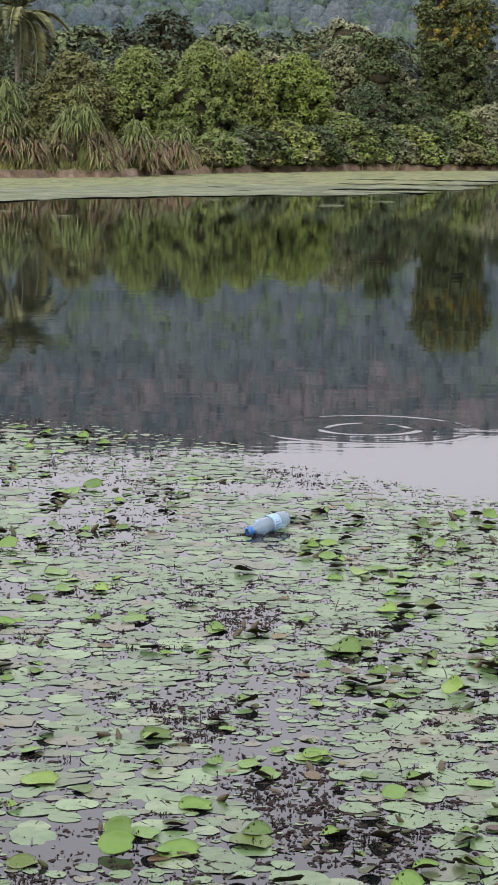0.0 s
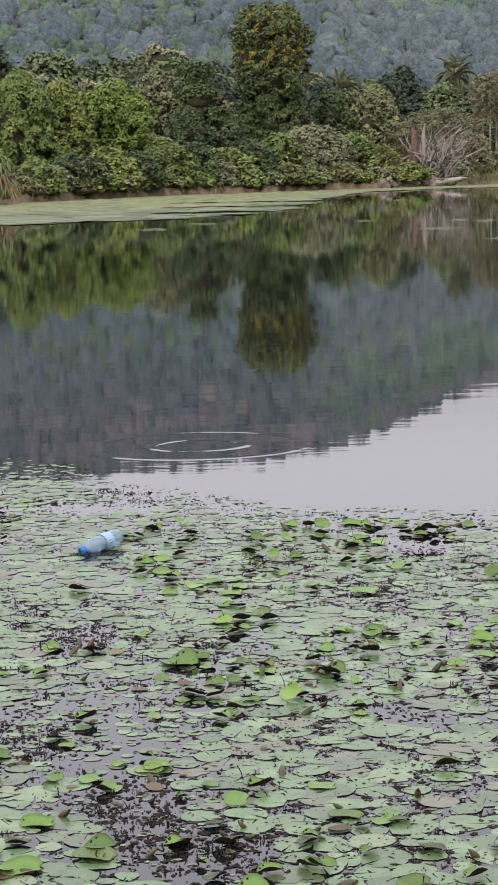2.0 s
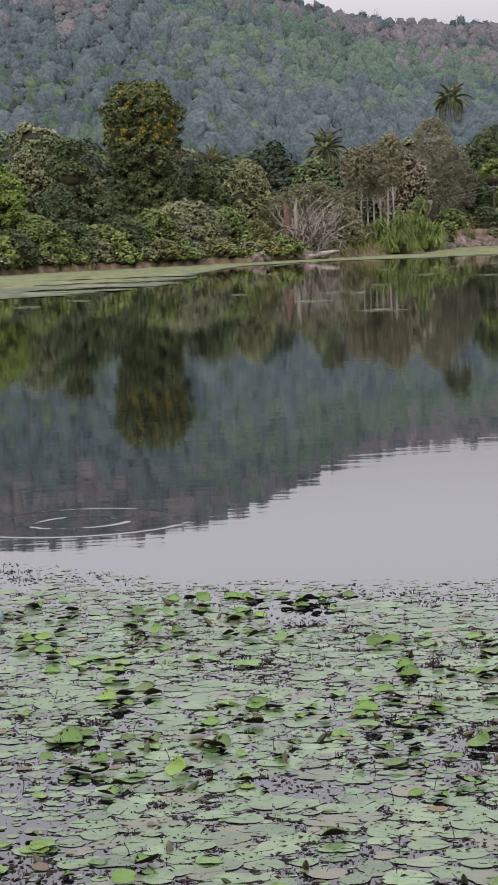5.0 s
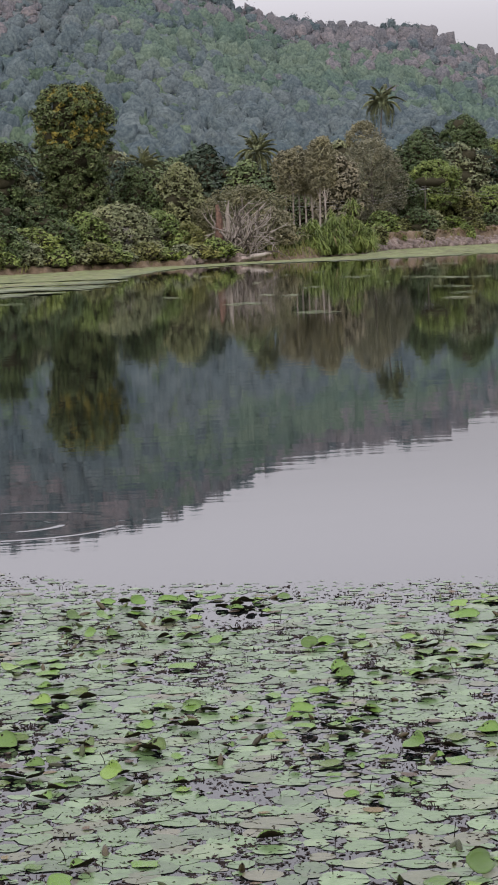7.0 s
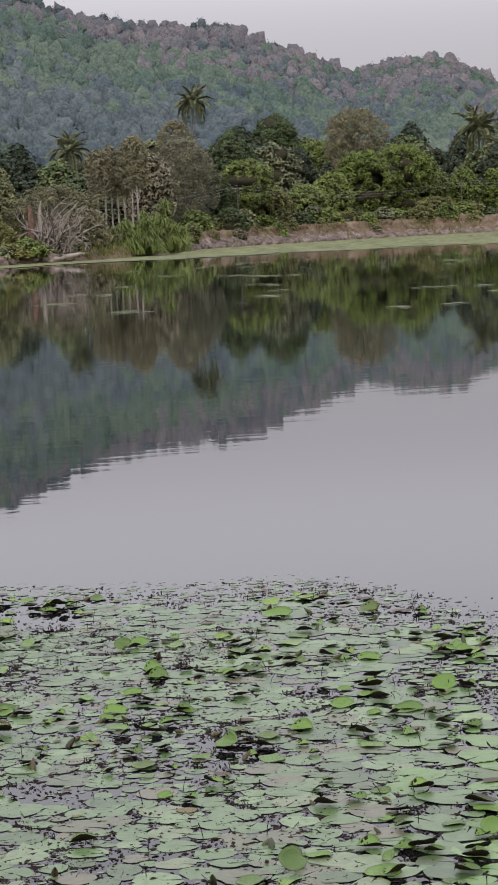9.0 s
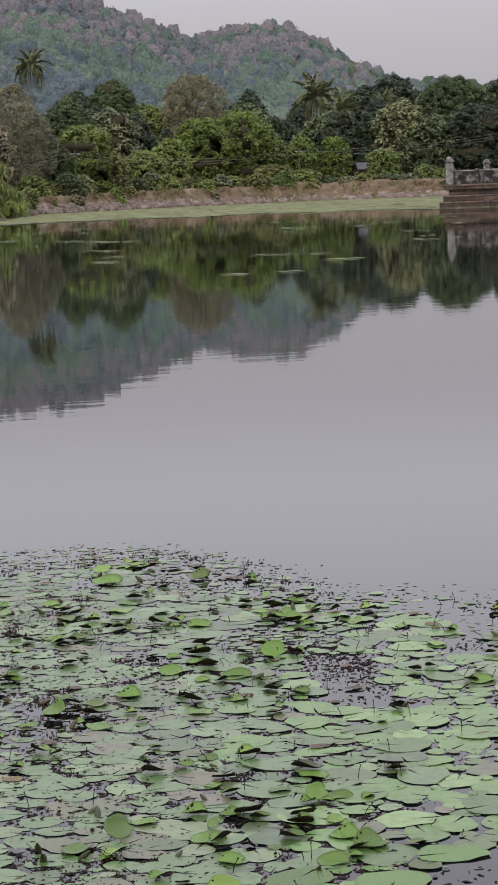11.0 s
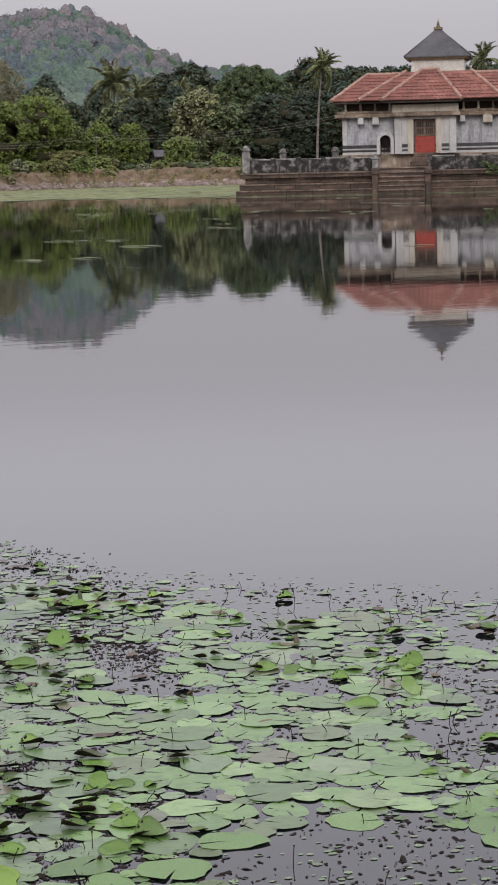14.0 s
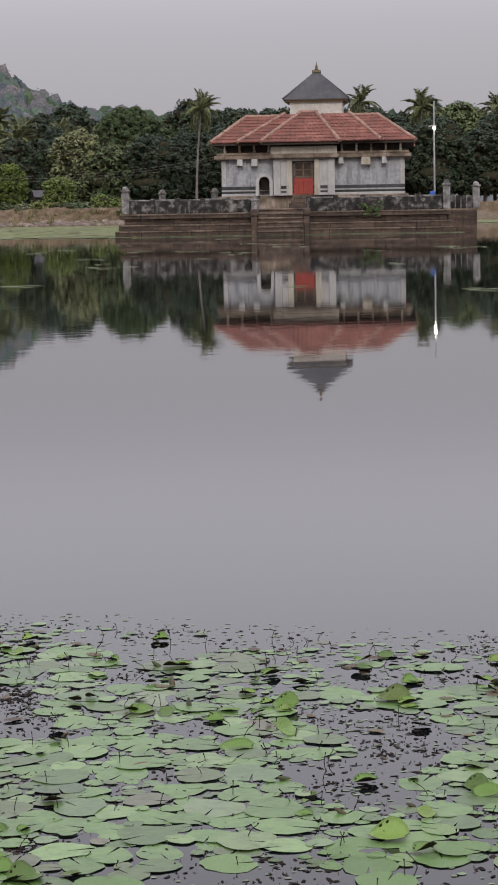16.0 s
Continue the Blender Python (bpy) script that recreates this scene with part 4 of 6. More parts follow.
# ---- the hill's forest: three mingled kinds ----
def hill_forest(name, mat, count, pick, label, seed, r0=640, r1=1425, rad=(1.5, 5.4), leaves=14, leaf=0.85, lift=0.0, sparse=False, low=5, az0=-8.5, az1=24):
    rng = np.random.default_rng(seed)
    az = rng.uniform(az0, az1, count * 6)
    rr = r0 + (r1 - r0) * rng.uniform(0, 1, count * 6) ** 0.8
    x, y = np.sin(np.radians(az)) * rr, np.cos(np.radians(az)) * rr
    keep = np.array([pick(a, b, noise.noise(Vector((a * 0.007, b * 0.007, 3.0)))) > rng.uniform(-0.16, 0.16) for a, b in zip(x, y)])
    x, y = x[keep][:count], y[keep][:count]
    z = land(x, y)
    n = len(x)
    r = rad[0] + (rad[1] - rad[0]) * rng.uniform(size=n) ** 2.6
    hgt = r * rng.uniform(0.75, 1.6, n)
    size3 = np.stack([r, r * rng.uniform(0.8, 1.2, n), hgt], 1)[:, None]
    cen = np.stack([x, y, z + hgt * (0.35 + lift)], 1)[:, None]
    d = rng.normal(size=(n, leaves, 3))
    d[..., 2] = np.abs(d[..., 2]) - 0.2
    d /= np.linalg.norm(d, axis=2, keepdims=True)
    lc = cen + d * size3 * (rng.uniform(0.75, 1.15, (n, leaves, 1)) if not sparse else rng.uniform(0.1, 0.9, (n, leaves, 1)))
    nn = d + rng.normal(size=d.shape) * 0.3 + [0, 0, 0.3]
    nn /= np.linalg.norm(nn, axis=2, keepdims=True)
    ls = (leaf * np.hypot(x, y) / 1100)[:, None].repeat(leaves, 1).ravel()
    # undergrowth between the crowns
    k = rng.integers(0, n, n * low)
    gx1, gy1 = x[k] + rng.normal(size=len(k)) * 5, y[k] + rng.normal(size=len(k)) * 7
    gc = np.stack([gx1, gy1, land(gx1, gy1) + rng.uniform(0.3, 2.6, len(k))], 1)
    gn = rng.normal(size=gc.shape) * 0.18 + [0, -0.35, 0.8]
    gn /= np.linalg.norm(gn, axis=1, keepdims=True)
    v, f = merge([cards(lc.reshape(-1, 3), nn.reshape(-1, 3), ls, rng, 1.2), cards(gc, gn, leaf * 1.5, rng, 1.2)])
    if not sparse:
        # the lumpy body of each crown
        up_f = BALL_F[BALL_V[BALL_F].mean(1)[:, 2] > -0.35]
        body = cen + BALL_V[None] * size3 * rng.uniform(0.55, 1.14, (n, len(BALL_V), 1))
        v, f = merge([(v, f), (body.reshape(-1, 3), (up_f[None] + (np.arange(n) * len(BALL_V))[:, None, None]).reshape(-1, 3))])
    if lift:
        st = [tube_arrays([(a, b, c - 1), (a, b, c + h * (0.5 + lift))], [0.28, 0.12], 4) for a, b, c, h in zip(x, y, z, hgt)]
        sv, sf = merge(st)
        v, f = merge([(v, f), (sv, np.concatenate([sf[:, [0, 1, 2]], sf[:, [0, 2, 3]]]))])
    ob = link(name, mesh_from(name, v, f, mat, True))
    return tagged(ob, label, "forest", "", "stuff")


def hill_share(x, y):
    """How high a place on the hill stands to the eye, as a share of the ridge there, and its bearing."""
    r, az = math.hypot(x, y), math.degrees(math.atan2(x, y))
    ridge = math.tan(radians(float(np.interp(az, RIDGE_AZ, RIDGE_EL))))
    return float(land(x, y)) / r / max(0.01, ridge), az


def green_zone(x, y, n):
    q, az = hill_share(x, y)
    side = float(smooth((az - 4.5) / 5)) * float(smooth((16.5 - az) / 3))
    low = float(smooth((az - 15) / 2)) * (0.45 - 1.5 * max(0.0, q - 0.55))
    return max(side * (1.25 - 5.5 * abs(q - 0.72 + 0.02 * (az - 9))) - 0.35 + 0.8 * n * (0.2 + side), low - 0.1 + n if az > 15 else -1.0)


def dark_zone(x, y, n):
    q, az = hill_share(x, y)
    left = float(smooth((9.5 - az) / 4))
    return max(0.35 - 4.0 * max(0.0, q - 0.58), 0.75 * left - 0.12) - n * 0.9


def dry_zone(x, y, n):
    q, az = hill_share(x, y)
    return 3.2 * (q - 0.84 + 0.016 * max(0.0, az - 9)) + 0.34 * float(smooth((6 - az) / 3)) + 0.8 * noise.noise(Vector((x * 0.011, y * 0.011, 8.0)))


hill_forest("hill_forest_green", HAZED_GREEN, 4600, green_zone, "hazy green forest on the hill's lower slopes", 31)
hill_forest("hill_forest_dry", HAZED_DRY, 5200, dry_zone, "hazy dry leafless forest on the hill's upper slopes", 32)
hill_forest("hill_forest_dark", HAZED_DARK, 6400, dark_zone, "hazy dark forest at the hill's foot and in its folds", 33)
hill_forest("hill_forest_dark", HAZED_DARK, 1500, lambda x, y, n: 0.25 + 0.4 * n, "hazy dark forest on the hill's foot", 36, 560, 960, az0=7.5)
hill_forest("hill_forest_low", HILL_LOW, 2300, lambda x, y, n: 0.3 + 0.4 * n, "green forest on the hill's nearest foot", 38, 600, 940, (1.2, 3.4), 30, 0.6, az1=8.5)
hill_forest("far_forest", FAR_GREEN, 1900, lambda x, y, n: 0.3 + 0.3 * n, "dark green forest on the low rise beyond the temple", 37, 820, 1425, (2.6, 5.0), 14, 0.9, az0=21, az1=36)
hill_forest("ridge_trees", HAZED_DARK, 130, lambda x, y, n: 3 * noise.noise(Vector((x * 0.02, y * 0.02, 3.0))), "dark small trees standing along the hill's ridge", 34, 1390, 1410, (2.0, 4.6), 90, 0.75, 0.3, low=0)
hill_forest("ridge_trees", HAZED_DRY, 150, lambda x, y, n: 3 * noise.noise(Vector((x * 0.02, y * 0.02, 9.0))), "bare twiggy trees standing along the hill's ridge", 35, 1390, 1410, (2.0, 4.2), 70, 0.5, 0.6, True, 0)

# ---- the temple on its platform in the pond ----
STONE = surface("weathered_laterite", [(0.25, (0.032, 0.024, 0.02)), (0.5, (0.092, 0.063, 0.048)), (0.75, (0.21, 0.148, 0.112))], 1.2, 0.9, 14, 0.02, (0.5, 0.5, 2.2), ((0.03, 0.027, 0.024), 0.6))
PARAPET = surface("stained_plaster", [(0.38, (0.012, 0.011, 0.011)), (0.5, (0.045, 0.04, 0.037)), (0.64, (0.26, 0.245, 0.23))], 2.2, 0.9, 12, 0.01, None, ((0.014, 0.013, 0.013), 0.9))
WALL_PAINT = surface("grey_white_wall", [(0.3, (0.28, 0.285, 0.305)), (0.6, (0.42, 0.425, 0.445)), (0.8, (0.54, 0.54, 0.545))], 1.3, 0.85, 5, 0.002, (1, 1, 0.6), ((0.13, 0.13, 0.145), 0.75))
CREAM = surface("cream_plaster", [(0.3, (0.4, 0.355, 0.29)), (0.7, (0.58, 0.53, 0.45))], 1.2, 0.85, 22, 0.004, None, ((0.2, 0.16, 0.12), 0.4))
PILASTER = surface("white_plaster", [(0.3, (0.4, 0.395, 0.385)), (0.7, (0.56, 0.555, 0.545))], 1.5, 0.85, 22, 0.004, None, ((0.24, 0.2, 0.17), 0.35))
TOWER_WHITE = surface("white_tower_plaster", [(0.3, (0.58, 0.55, 0.5)), (0.7, (0.72, 0.69, 0.64))], 1.0, 0.85, 22, 0.003, None, ((0.4, 0.35, 0.28), 0.35))
BLACK_BAND = surface("black_band", [(0.3, (0.02, 0.02, 0.022)), (0.7, (0.07, 0.07, 0.075))], 2, 0.7, 20, 0.004)
CORNICE = surface("stained_cornice", [(0.32, (0.09, 0.066, 0.048)), (0.52, (0.26, 0.2, 0.15)), (0.72, (0.46, 0.39, 0.32))], 1.4, 0.9, 18, 0.01, None, ((0.05, 0.04, 0.03), 0.5))
DARK_WOOD_AND_SHADE = surface("dark_timber_and_shade", [(0.3, (0.02, 0.015, 0.012)), (0.7, (0.075, 0.05, 0.035))], 4, 0.8, 30, 0.006)
RED_PAINT = surface("red_door_paint", [(0.3, (0.26, 0.03, 0.02)), (0.7, (0.4, 0.055, 0.036))], 2.5, 0.55, 25, 0.003)
GRILLE = surface("brown_grille", [(0.3, (0.1, 0.065, 0.045)), (0.7, (0.2, 0.14, 0.1))], 4, 0.7, 25, 0.004)
SHEET = surface("dark_grey_roof_sheet", [(0.3, (0.045, 0.045, 0.052)), (0.7, (0.09, 0.088, 0.095))], 0.7, 0.6, 12, 0.006, None, ((0.13, 0.12, 0.12), 0.3))
TILE = surface("red_clay_tile", [(0.25, (0.1, 0.045, 0.038)), (0.5, (0.22, 0.08, 0.058)), (0.75, (0.37, 0.165, 0.125))], 0.9, 0.85, 7, 0.012, None, ((0.09, 0.05, 0.04), 0.5))
TILE_RIDGE = surface("pale_ridge_tile", [(0.3, (0.28, 0.15, 0.11)), (0.7, (0.46, 0.3, 0.24))], 1.6, 0.85, 10, 0.012, None, ((0.1, 0.07, 0.06), 0.4))
BRASS = surface("aged_brass", [(0.3, (0.12, 0.09, 0.06)), (0.7, (0.25, 0.19, 0.12))], 5, 0.5, 30, 0.002, None, None, 0.6)
OCHRE = surface("ochre_paint", [(0.3, (0.2, 0.13, 0.05)), (0.7, (0.34, 0.24, 0.11))], 3, 0.7, 25, 0.003)
NICHE_SHADE = surface("niche_shade", [(0.3, (0.02, 0.014, 0.012)), (0.7, (0.06, 0.042, 0.032))], 3, 0.9, 20, 0.006)

TEMPLE_AT = Matrix.Translation(polar(28.72, 128)) @ pose(0, 0, 0, 0, 0, -30.7)


def thing(name, label, category, m=TEMPLE_AT, group="", kind=""):
    return tagged(link(name, None, None, m), label, category, group, kind)


# stone of ledges and treads: light on their tops put into a paler colour
LIT_STONE = surface("lit_stone", [(0.3, (0.08, 0.06, 0.047)), (0.55, (0.19, 0.14, 0.11)), (0.75, (0.34, 0.27, 0.215))], 1.6, 0.9, 14, 0.01, None, ((0.05, 0.04, 0.034), 0.7))
PILLAR = surface("stained_grey_plaster", [(0.35, (0.07, 0.066, 0.062)), (0.5, (0.22, 0.21, 0.2)), (0.65, (0.42, 0.41, 0.4))], 1.6, 0.9, 14, 0.01, None, ((0.04, 0.037, 0.035), 0.6))

# platform: flaring courses of stone blocks in front and on the sides
platform = thing("stone_platform", "weathered stone platform with stepped courses rising from the water", "platform")
bm = bmesh.new()
box(bm, -10.2, 7.45, -6.15, 13.5, -1.2, 1.2)
part("core", bm, STONE, platform)
bm = bmesh.new()
box(bm, 7.44, 9.3, -2.6, 13.0, -1.2, 1.22, 0.03)
part("side_wing", bm, STONE, platform)
courses = [(-0.9, 0.34, 0.52), (0.35, 0.68, 0.34), (0.69, 0.98, 0.06), (0.99, 1.27, 0.3)]
for z0, z1, out in courses:
    x = -10.2 - out
    k = 0
    while x < 7.4 + out:
        w = RNG.uniform(1.1, 2.1)
        x2 = min(x + w, 7.45 + out)
        if z1 < 1.1 and x < -2.95 < x2:
            x2 = -2.95
        if z1 < 1.1 and -2.96 < x < -0.2:
            x2 = -0.2
        else:
            bm = bmesh.new()
            j = RNG.uniform(-0.035, 0.035)
            box(bm, x, x2 - 0.015, -6.15 - out + j, -6.1, z0, z1 - 0.01, 0.025)
            part("stone_block", bm, STONE, platform)
            bm = bmesh.new()
            box(bm, x, x2 - 0.01, -6.21 - out + j, -6.12, z1 - 0.085, z1 - 0.005 + RNG.uniform(0, 0.012), 0.02)
            part("ledge_slab", bm, LIT_STONE, platform)
        x = x2
    for y0 in np.arange(-6.1, 13, 2.4):
        bm = bmesh.new()
        box(bm, -10.2 - out, -10.15, y0, y0 + 2.38, z0, z1 - 0.01, 0.025)
        part("stone_block", bm, STONE, platform)
        if y0 < -2.6:
            bm = bmesh.new()
            box(bm, 7.4, 7.45 + out, y0, min(y0 + 2.38, -2.6), z0, z1 - 0.01, 0.025)
            part("stone_block", bm, STONE, platform)

# stairs from the water
stairs = thing("stone_stairs", "worn stone stairs from the water up to the platform", "stairs")
for i in range(6):
    bm = bmesh.new()
    box(bm, -2.86, -0.3, -7.35 + i * 0.2, -6.0, -0.6 if i == 0 else i * 0.24 - 0.02, 0.24 + i * 0.24, 0.03)
    part("step", bm, STONE, stairs)
    bm = bmesh.new()
    box(bm, -2.85, -0.31, -7.41 + i * 0.2, -6.1, 0.17 + i * 0.24, 0.255 + i * 0.24 + RNG.uniform(0, 0.01), 0.025)
    part("tread", bm, LIT_STONE, stairs, "stone tread coloured paler for the light it catches")
for x in (-3.02, -0.14):
    bm = bmesh.new()
    box(bm, x - 0.16, x + 0.16, -7.1, -6.1, -0.8, 1.05, 0.04)
    box(bm, x - 0.2, x + 0.2, -7.15, -6.6, 1.05, 1.45, 0.06)
    part("cheek_wall", bm, STONE, stairs)
upper = thing("stone_stairs", "short worn steps up to the temple door", "stairs")
for i in range(4):
    bm = bmesh.new()
    box(bm, -1.15 - 0.1 * (3 - i), 0.05 + 0.1 * (3 - i), -1.75 + i * 0.25, -0.6, 1.26 + i * 0.25, 1.5 + i * 0.25, 0.02)
    part("step", bm, STONE, upper)


def parapet(x0, x1, y0, y1, posts, z0=1.28, z1=2.02, panel=None):
    """A low stained wall between two corners, with stubby posts."""
    root = thing("parapet", "low black-stained plaster parapet wall with stubby posts", "parapet wall", TEMPLE_AT, "parapet walls of the platform")
    n = max(1, posts)
    for i in range(n):
        a, b = i / n, (i + 1) / n
        xa, xb, ya, yb = x0 + (x1 - x0) * a, x0 + (x1 - x0) * b, y0 + (y1 - y0) * a, y0 + (y1 - y0) * b
        bm = bmesh.new()
        if abs(x1 - x0) > abs(y1 - y0):
            box(bm, xa + 0.1, xb - 0.1, ya - 0.12, ya + 0.12, z0, z1 - 0.03 + RNG.uniform(-0.03, 0.03), 0.035)
        else:
            box(bm, xa - 0.12, xa + 0.12, ya + 0.1, yb - 0.1, z0, z1 - 0.03, 0.035)
        part("panel", bm, panel or PARAPET, root)
        if abs(x1 - x0) > abs(y1 - y0):
            bm = bmesh.new()
            box(bm, xa + 0.12, xb - 0.12, ya - 0.15, ya + 0.15, z1 - 0.05, z1 + 0.03 + RNG.uniform(-0.02, 0.02), 0.03)
            part("coping", bm, PILLAR, root)
        bm = bmesh.new()
        box(bm, xa - 0.13, xa + 0.13, ya - 0.16, ya + 0.16, z0, z1 + 0.06 + RNG.uniform(0, 0.06), 0.04)
        part("post", bm, PARAPET, root)
    return root


parapet(-10.05, -3.1, -6.2, -6.2, 5)
parapet(-0.05, 7.35, -6.2, -6.2, 5)
parapet(-10.05, -10.05, -6.0, 13.0, 8)
parapet(7.35, 7.35, -6.0, -2.7, 2)
parapet(7.6, 9.2, -2.5, -2.5, 5, 1.3, 1.95, PILLAR)


def corner_pillar(x, y, top, z0=1.28, w=0.2):
    root = thing("corner_pillar", "stained stone pillar with a rounded cap on the parapet", "pillar", TEMPLE_AT, "corner pillars of the platform")
    bm = bmesh.new()
    box(bm, x - w, x + w, y - w, y + w, z0, top - 0.22, 0.03)
    part("shaft", bm, PILLAR, root)
    bm = bmesh.new()
    box(bm, x - w - 0.05, x + w + 0.05, y - w - 0.05, y + w + 0.05, top - 0.22, top - 0.1, 0.03)
    bmesh.ops.create_uvsphere(bm, u_segments=10, v_segments=6, radius=w, matrix=Matrix.Translation((x, y, top - 0.1)))
    part("cap", bm, PILLAR, root)


for x, y, top in ((-10.15, -6.35, 2.72), (7.5, -6.3, 2.78), (9.25, -2.6, 2.7), (-3.0, -6.3, 2.1), (-10.1, 13, 2.7), (-6.75, 12.9, 2.75)):
    corner_pillar(x, y, top)

# body of the temple
WL, WR = -5.26, 5.24          # wall's ends
temple = thing("temple", "small whitewashed temple with a red tiled hip roof and tower", "temple")
bm = bmesh.new()
box(bm, WL - 0.25, WR + 0.25, -0.25, 10.7, 1.2, 2.2, 0.04)
part("plinth", bm, CORNICE, temple)
bm = bmesh.new()
box(bm, WL, WR, 0, 10.4, 2.2, 4.3)
part("wall", bm, WALL_PAINT, temple)
for z0, z1, mt in ((2.2, 2.34, PILASTER), (2.36, 2.46, BLACK_BAND), (2.48, 2.55, PILASTER), (2.57, 2.75, BLACK_BAND)):
    bm = bmesh.new()
    box(bm, WL - 0.04, WR + 0.04, -0.05, 10.44, z0, z1, 0.01)
    part("band", bm, mt, temple)
# door bay, proud of the wall
BL, BR = -2.2, 1.2
bm = bmesh.new()
box(bm, BL, -1.18, -0.55, 0.02, 2.2, 4.3)
box(bm, 0.08, BR, -0.55, 0.02, 2.2, 4.3)
box(bm, -1.18, 0.08, -0.55, 0.02, 4.16, 4.3)
part("door_bay", bm, PILASTER, temple)
for x0, x1 in ((BL - 0.06, BL + 0.34), (BR - 0.34, BR + 0.06), (-1.5, -1.2), (0.1, 0.4)):
    bm = bmesh.new()
    box(bm, x0, x1, -0.63, -0.5, 2.2, 4.28, 0.02)
    part("pilaster", bm, CREAM if abs(x0 + 0.55) < 1.0 else PILASTER, temple)
for x0, x1 in ((BL + 0.36, -1.52), (0.42, BR - 0.36)):
    for z0, z1 in ((2.36, 2.46), (2.57, 2.75)):
        bm = bmesh.new()
        box(bm, x0, x1, -0.58, -0.54, z0, z1)
        part("band", bm, BLACK_BAND, temple)
for x0, x1 in ((WL - 0.03, WL + 0.22), (-4.05, -3.85), (2.95, 3.15), (WR - 0.22, WR + 0.03)):
    bm = bmesh.new()
    box(bm, x0, x1, -0.06, 0.05, 2.76, 4.28, 0.015)
    part("pilaster", bm, WALL_PAINT if 0 > x0 > -5 or 2 < x0 < 4 else PILASTER, temple)
door = part("door", box(bmesh.new(), -1.13, 0.03, -0.32, -0.26, 2.22, 4.14), DARK_WOOD_AND_SHADE, temple, "dark doorway with a red lower half-door")
for i in range(4):
    bm = bmesh.new()
    box(bm, -1.12 + i * 0.2875, -1.12 + (i + 1) * 0.2875 - 0.008, -0.38, -0.32, 2.24, 3.18, 0.006)
    part("plank", bm, RED_PAINT, door)
for z0, z1 in ((2.32, 2.42), (2.98, 3.1)):
    bm = bmesh.new()
    box(bm, -1.11, 0.01, -0.4, -0.38, z0, z1, 0.005)
    part("rail", bm, RED_PAINT, door)
bm = bmesh.new()
for x0, x1, z0, z1 in ((-1.12, -1.02, 3.2, 4.12), (-0.08, 0.02, 3.2, 4.12), (-0.59, -0.51, 3.2, 4.12), (-1.12, 0.02, 4.02, 4.12), (-1.12, 0.02, 3.62, 3.7), (-1.12, 0.02, 3.2, 3.3)):
    box(bm, x0, x1, -0.38, -0.33, z0, z1)
for k in range(8):
    box(bm, -0.98 + k * 0.118, -0.965 + k * 0.118, -0.36, -0.345, 3.3, 4.02)
part("grille", bm, GRILLE, door, "brown wooden grille")
# arched niche in front of the left wall
# flat dark plates here and behind the arch paint in the recess's shade
niche = part("niche", box(bmesh.new(), -3.18, -2.42, -0.05, -0.02, 2.25, 2.95), NICHE_SHADE, temple, "shallow recess, its shade put into a dark colour")
bm = bmesh.new()
box(bm, -3.3, -3.1, -0.6, -0.02, 2.2, 2.95, 0.02)
box(bm, -2.5, -2.3, -0.6, -0.02, 2.2, 2.95, 0.02)
for k in range(9):
    a0, a1 = math.pi * k / 9, math.pi * (k + 1) / 9
    co = [(-2.8 + r * math.cos(a), y, 2.95 + r * 1.1 * math.sin(a)) for a in (a0, a1) for r in (0.32, 0.5) for y in (-0.6, -0.02)]
    bmesh.ops.convex_hull(bm, input=[bm.verts.new(c) for c in co])
part("arch", bm, PILASTER, temple, "white plastered arch")
bm = bmesh.new()
bmesh.ops.create_cone(bm, cap_ends=True, segments=16, radius1=0.33, radius2=0.33, depth=0.03, matrix=Matrix.Translation((-2.8, -0.035, 2.95)) @ pose(0, 0, 0, 90))
part("arch_back", bm, NICHE_SHADE, temple)
# cornice, open frieze with brackets, and fascia
for x0, x1, y0, z0, z1, mt in ((WL - 0.42, WR + 0.42, -0.42, 4.3, 4.52, CORNICE), (WL - 0.3, WR + 0.3, -0.3, 4.52, 4.68, CORNICE), (BL - 0.3, BR + 0.3, -0.95, 4.31, 4.55, CORNICE), (BL - 0.2, BR + 0.2, -0.8, 4.56, 5.0, CREAM)):
    bm = bmesh.new()
    box(bm, x0, x1, y0, 10.4 - y0 if mt is CORNICE and y0 > -0.5 else 0.0, z0, z1, 0.03)
    part("cornice", bm, mt, temple)
# solid dark block: colours in the shade of the gap behind the brackets
bm = bmesh.new()
box(bm, WL + 0.1, WR - 0.1, 0.15, 10.2, 4.68, 5.25)
part("frieze", bm, DARK_WOOD_AND_SHADE, temple)
for k in range(13):
    x = WL + 0.2 + k * (WR - WL - 0.4) / 12
    if BL - 0.1 < x < BR + 0.1:
        continue
    bm = bmesh.new()
    box(bm, x - 0.07, x + 0.07, -0.28, 0.2, 4.68, 4.86, 0.02)
    box(bm, x - 0.05, x + 0.05, -0.5, 0.2, 4.86, 5.2, 0.02)
    part("bracket", bm, CREAM if k % 3 == 0 else CORNICE, temple)
for x, w, zt, hh in ((-4.2, 0.2, 4.29, 0.36), (-3.35, 0.24, 4.3, 0.4), (1.62, 0.16, 4.3, 0.34), (3.05, 0.4, 4.3, 0.42), (4.1, 0.15, 4.3, 0.36)):
    bm = bmesh.new()
    box(bm, x - w / 2 - 0.08, x + w / 2 + 0.08, -0.46, -0.02, zt - hh, zt + 0.02, 0.02, 0.03)
    part("corbel", bm, PILASTER if x != 3.05 else CREAM, temple)


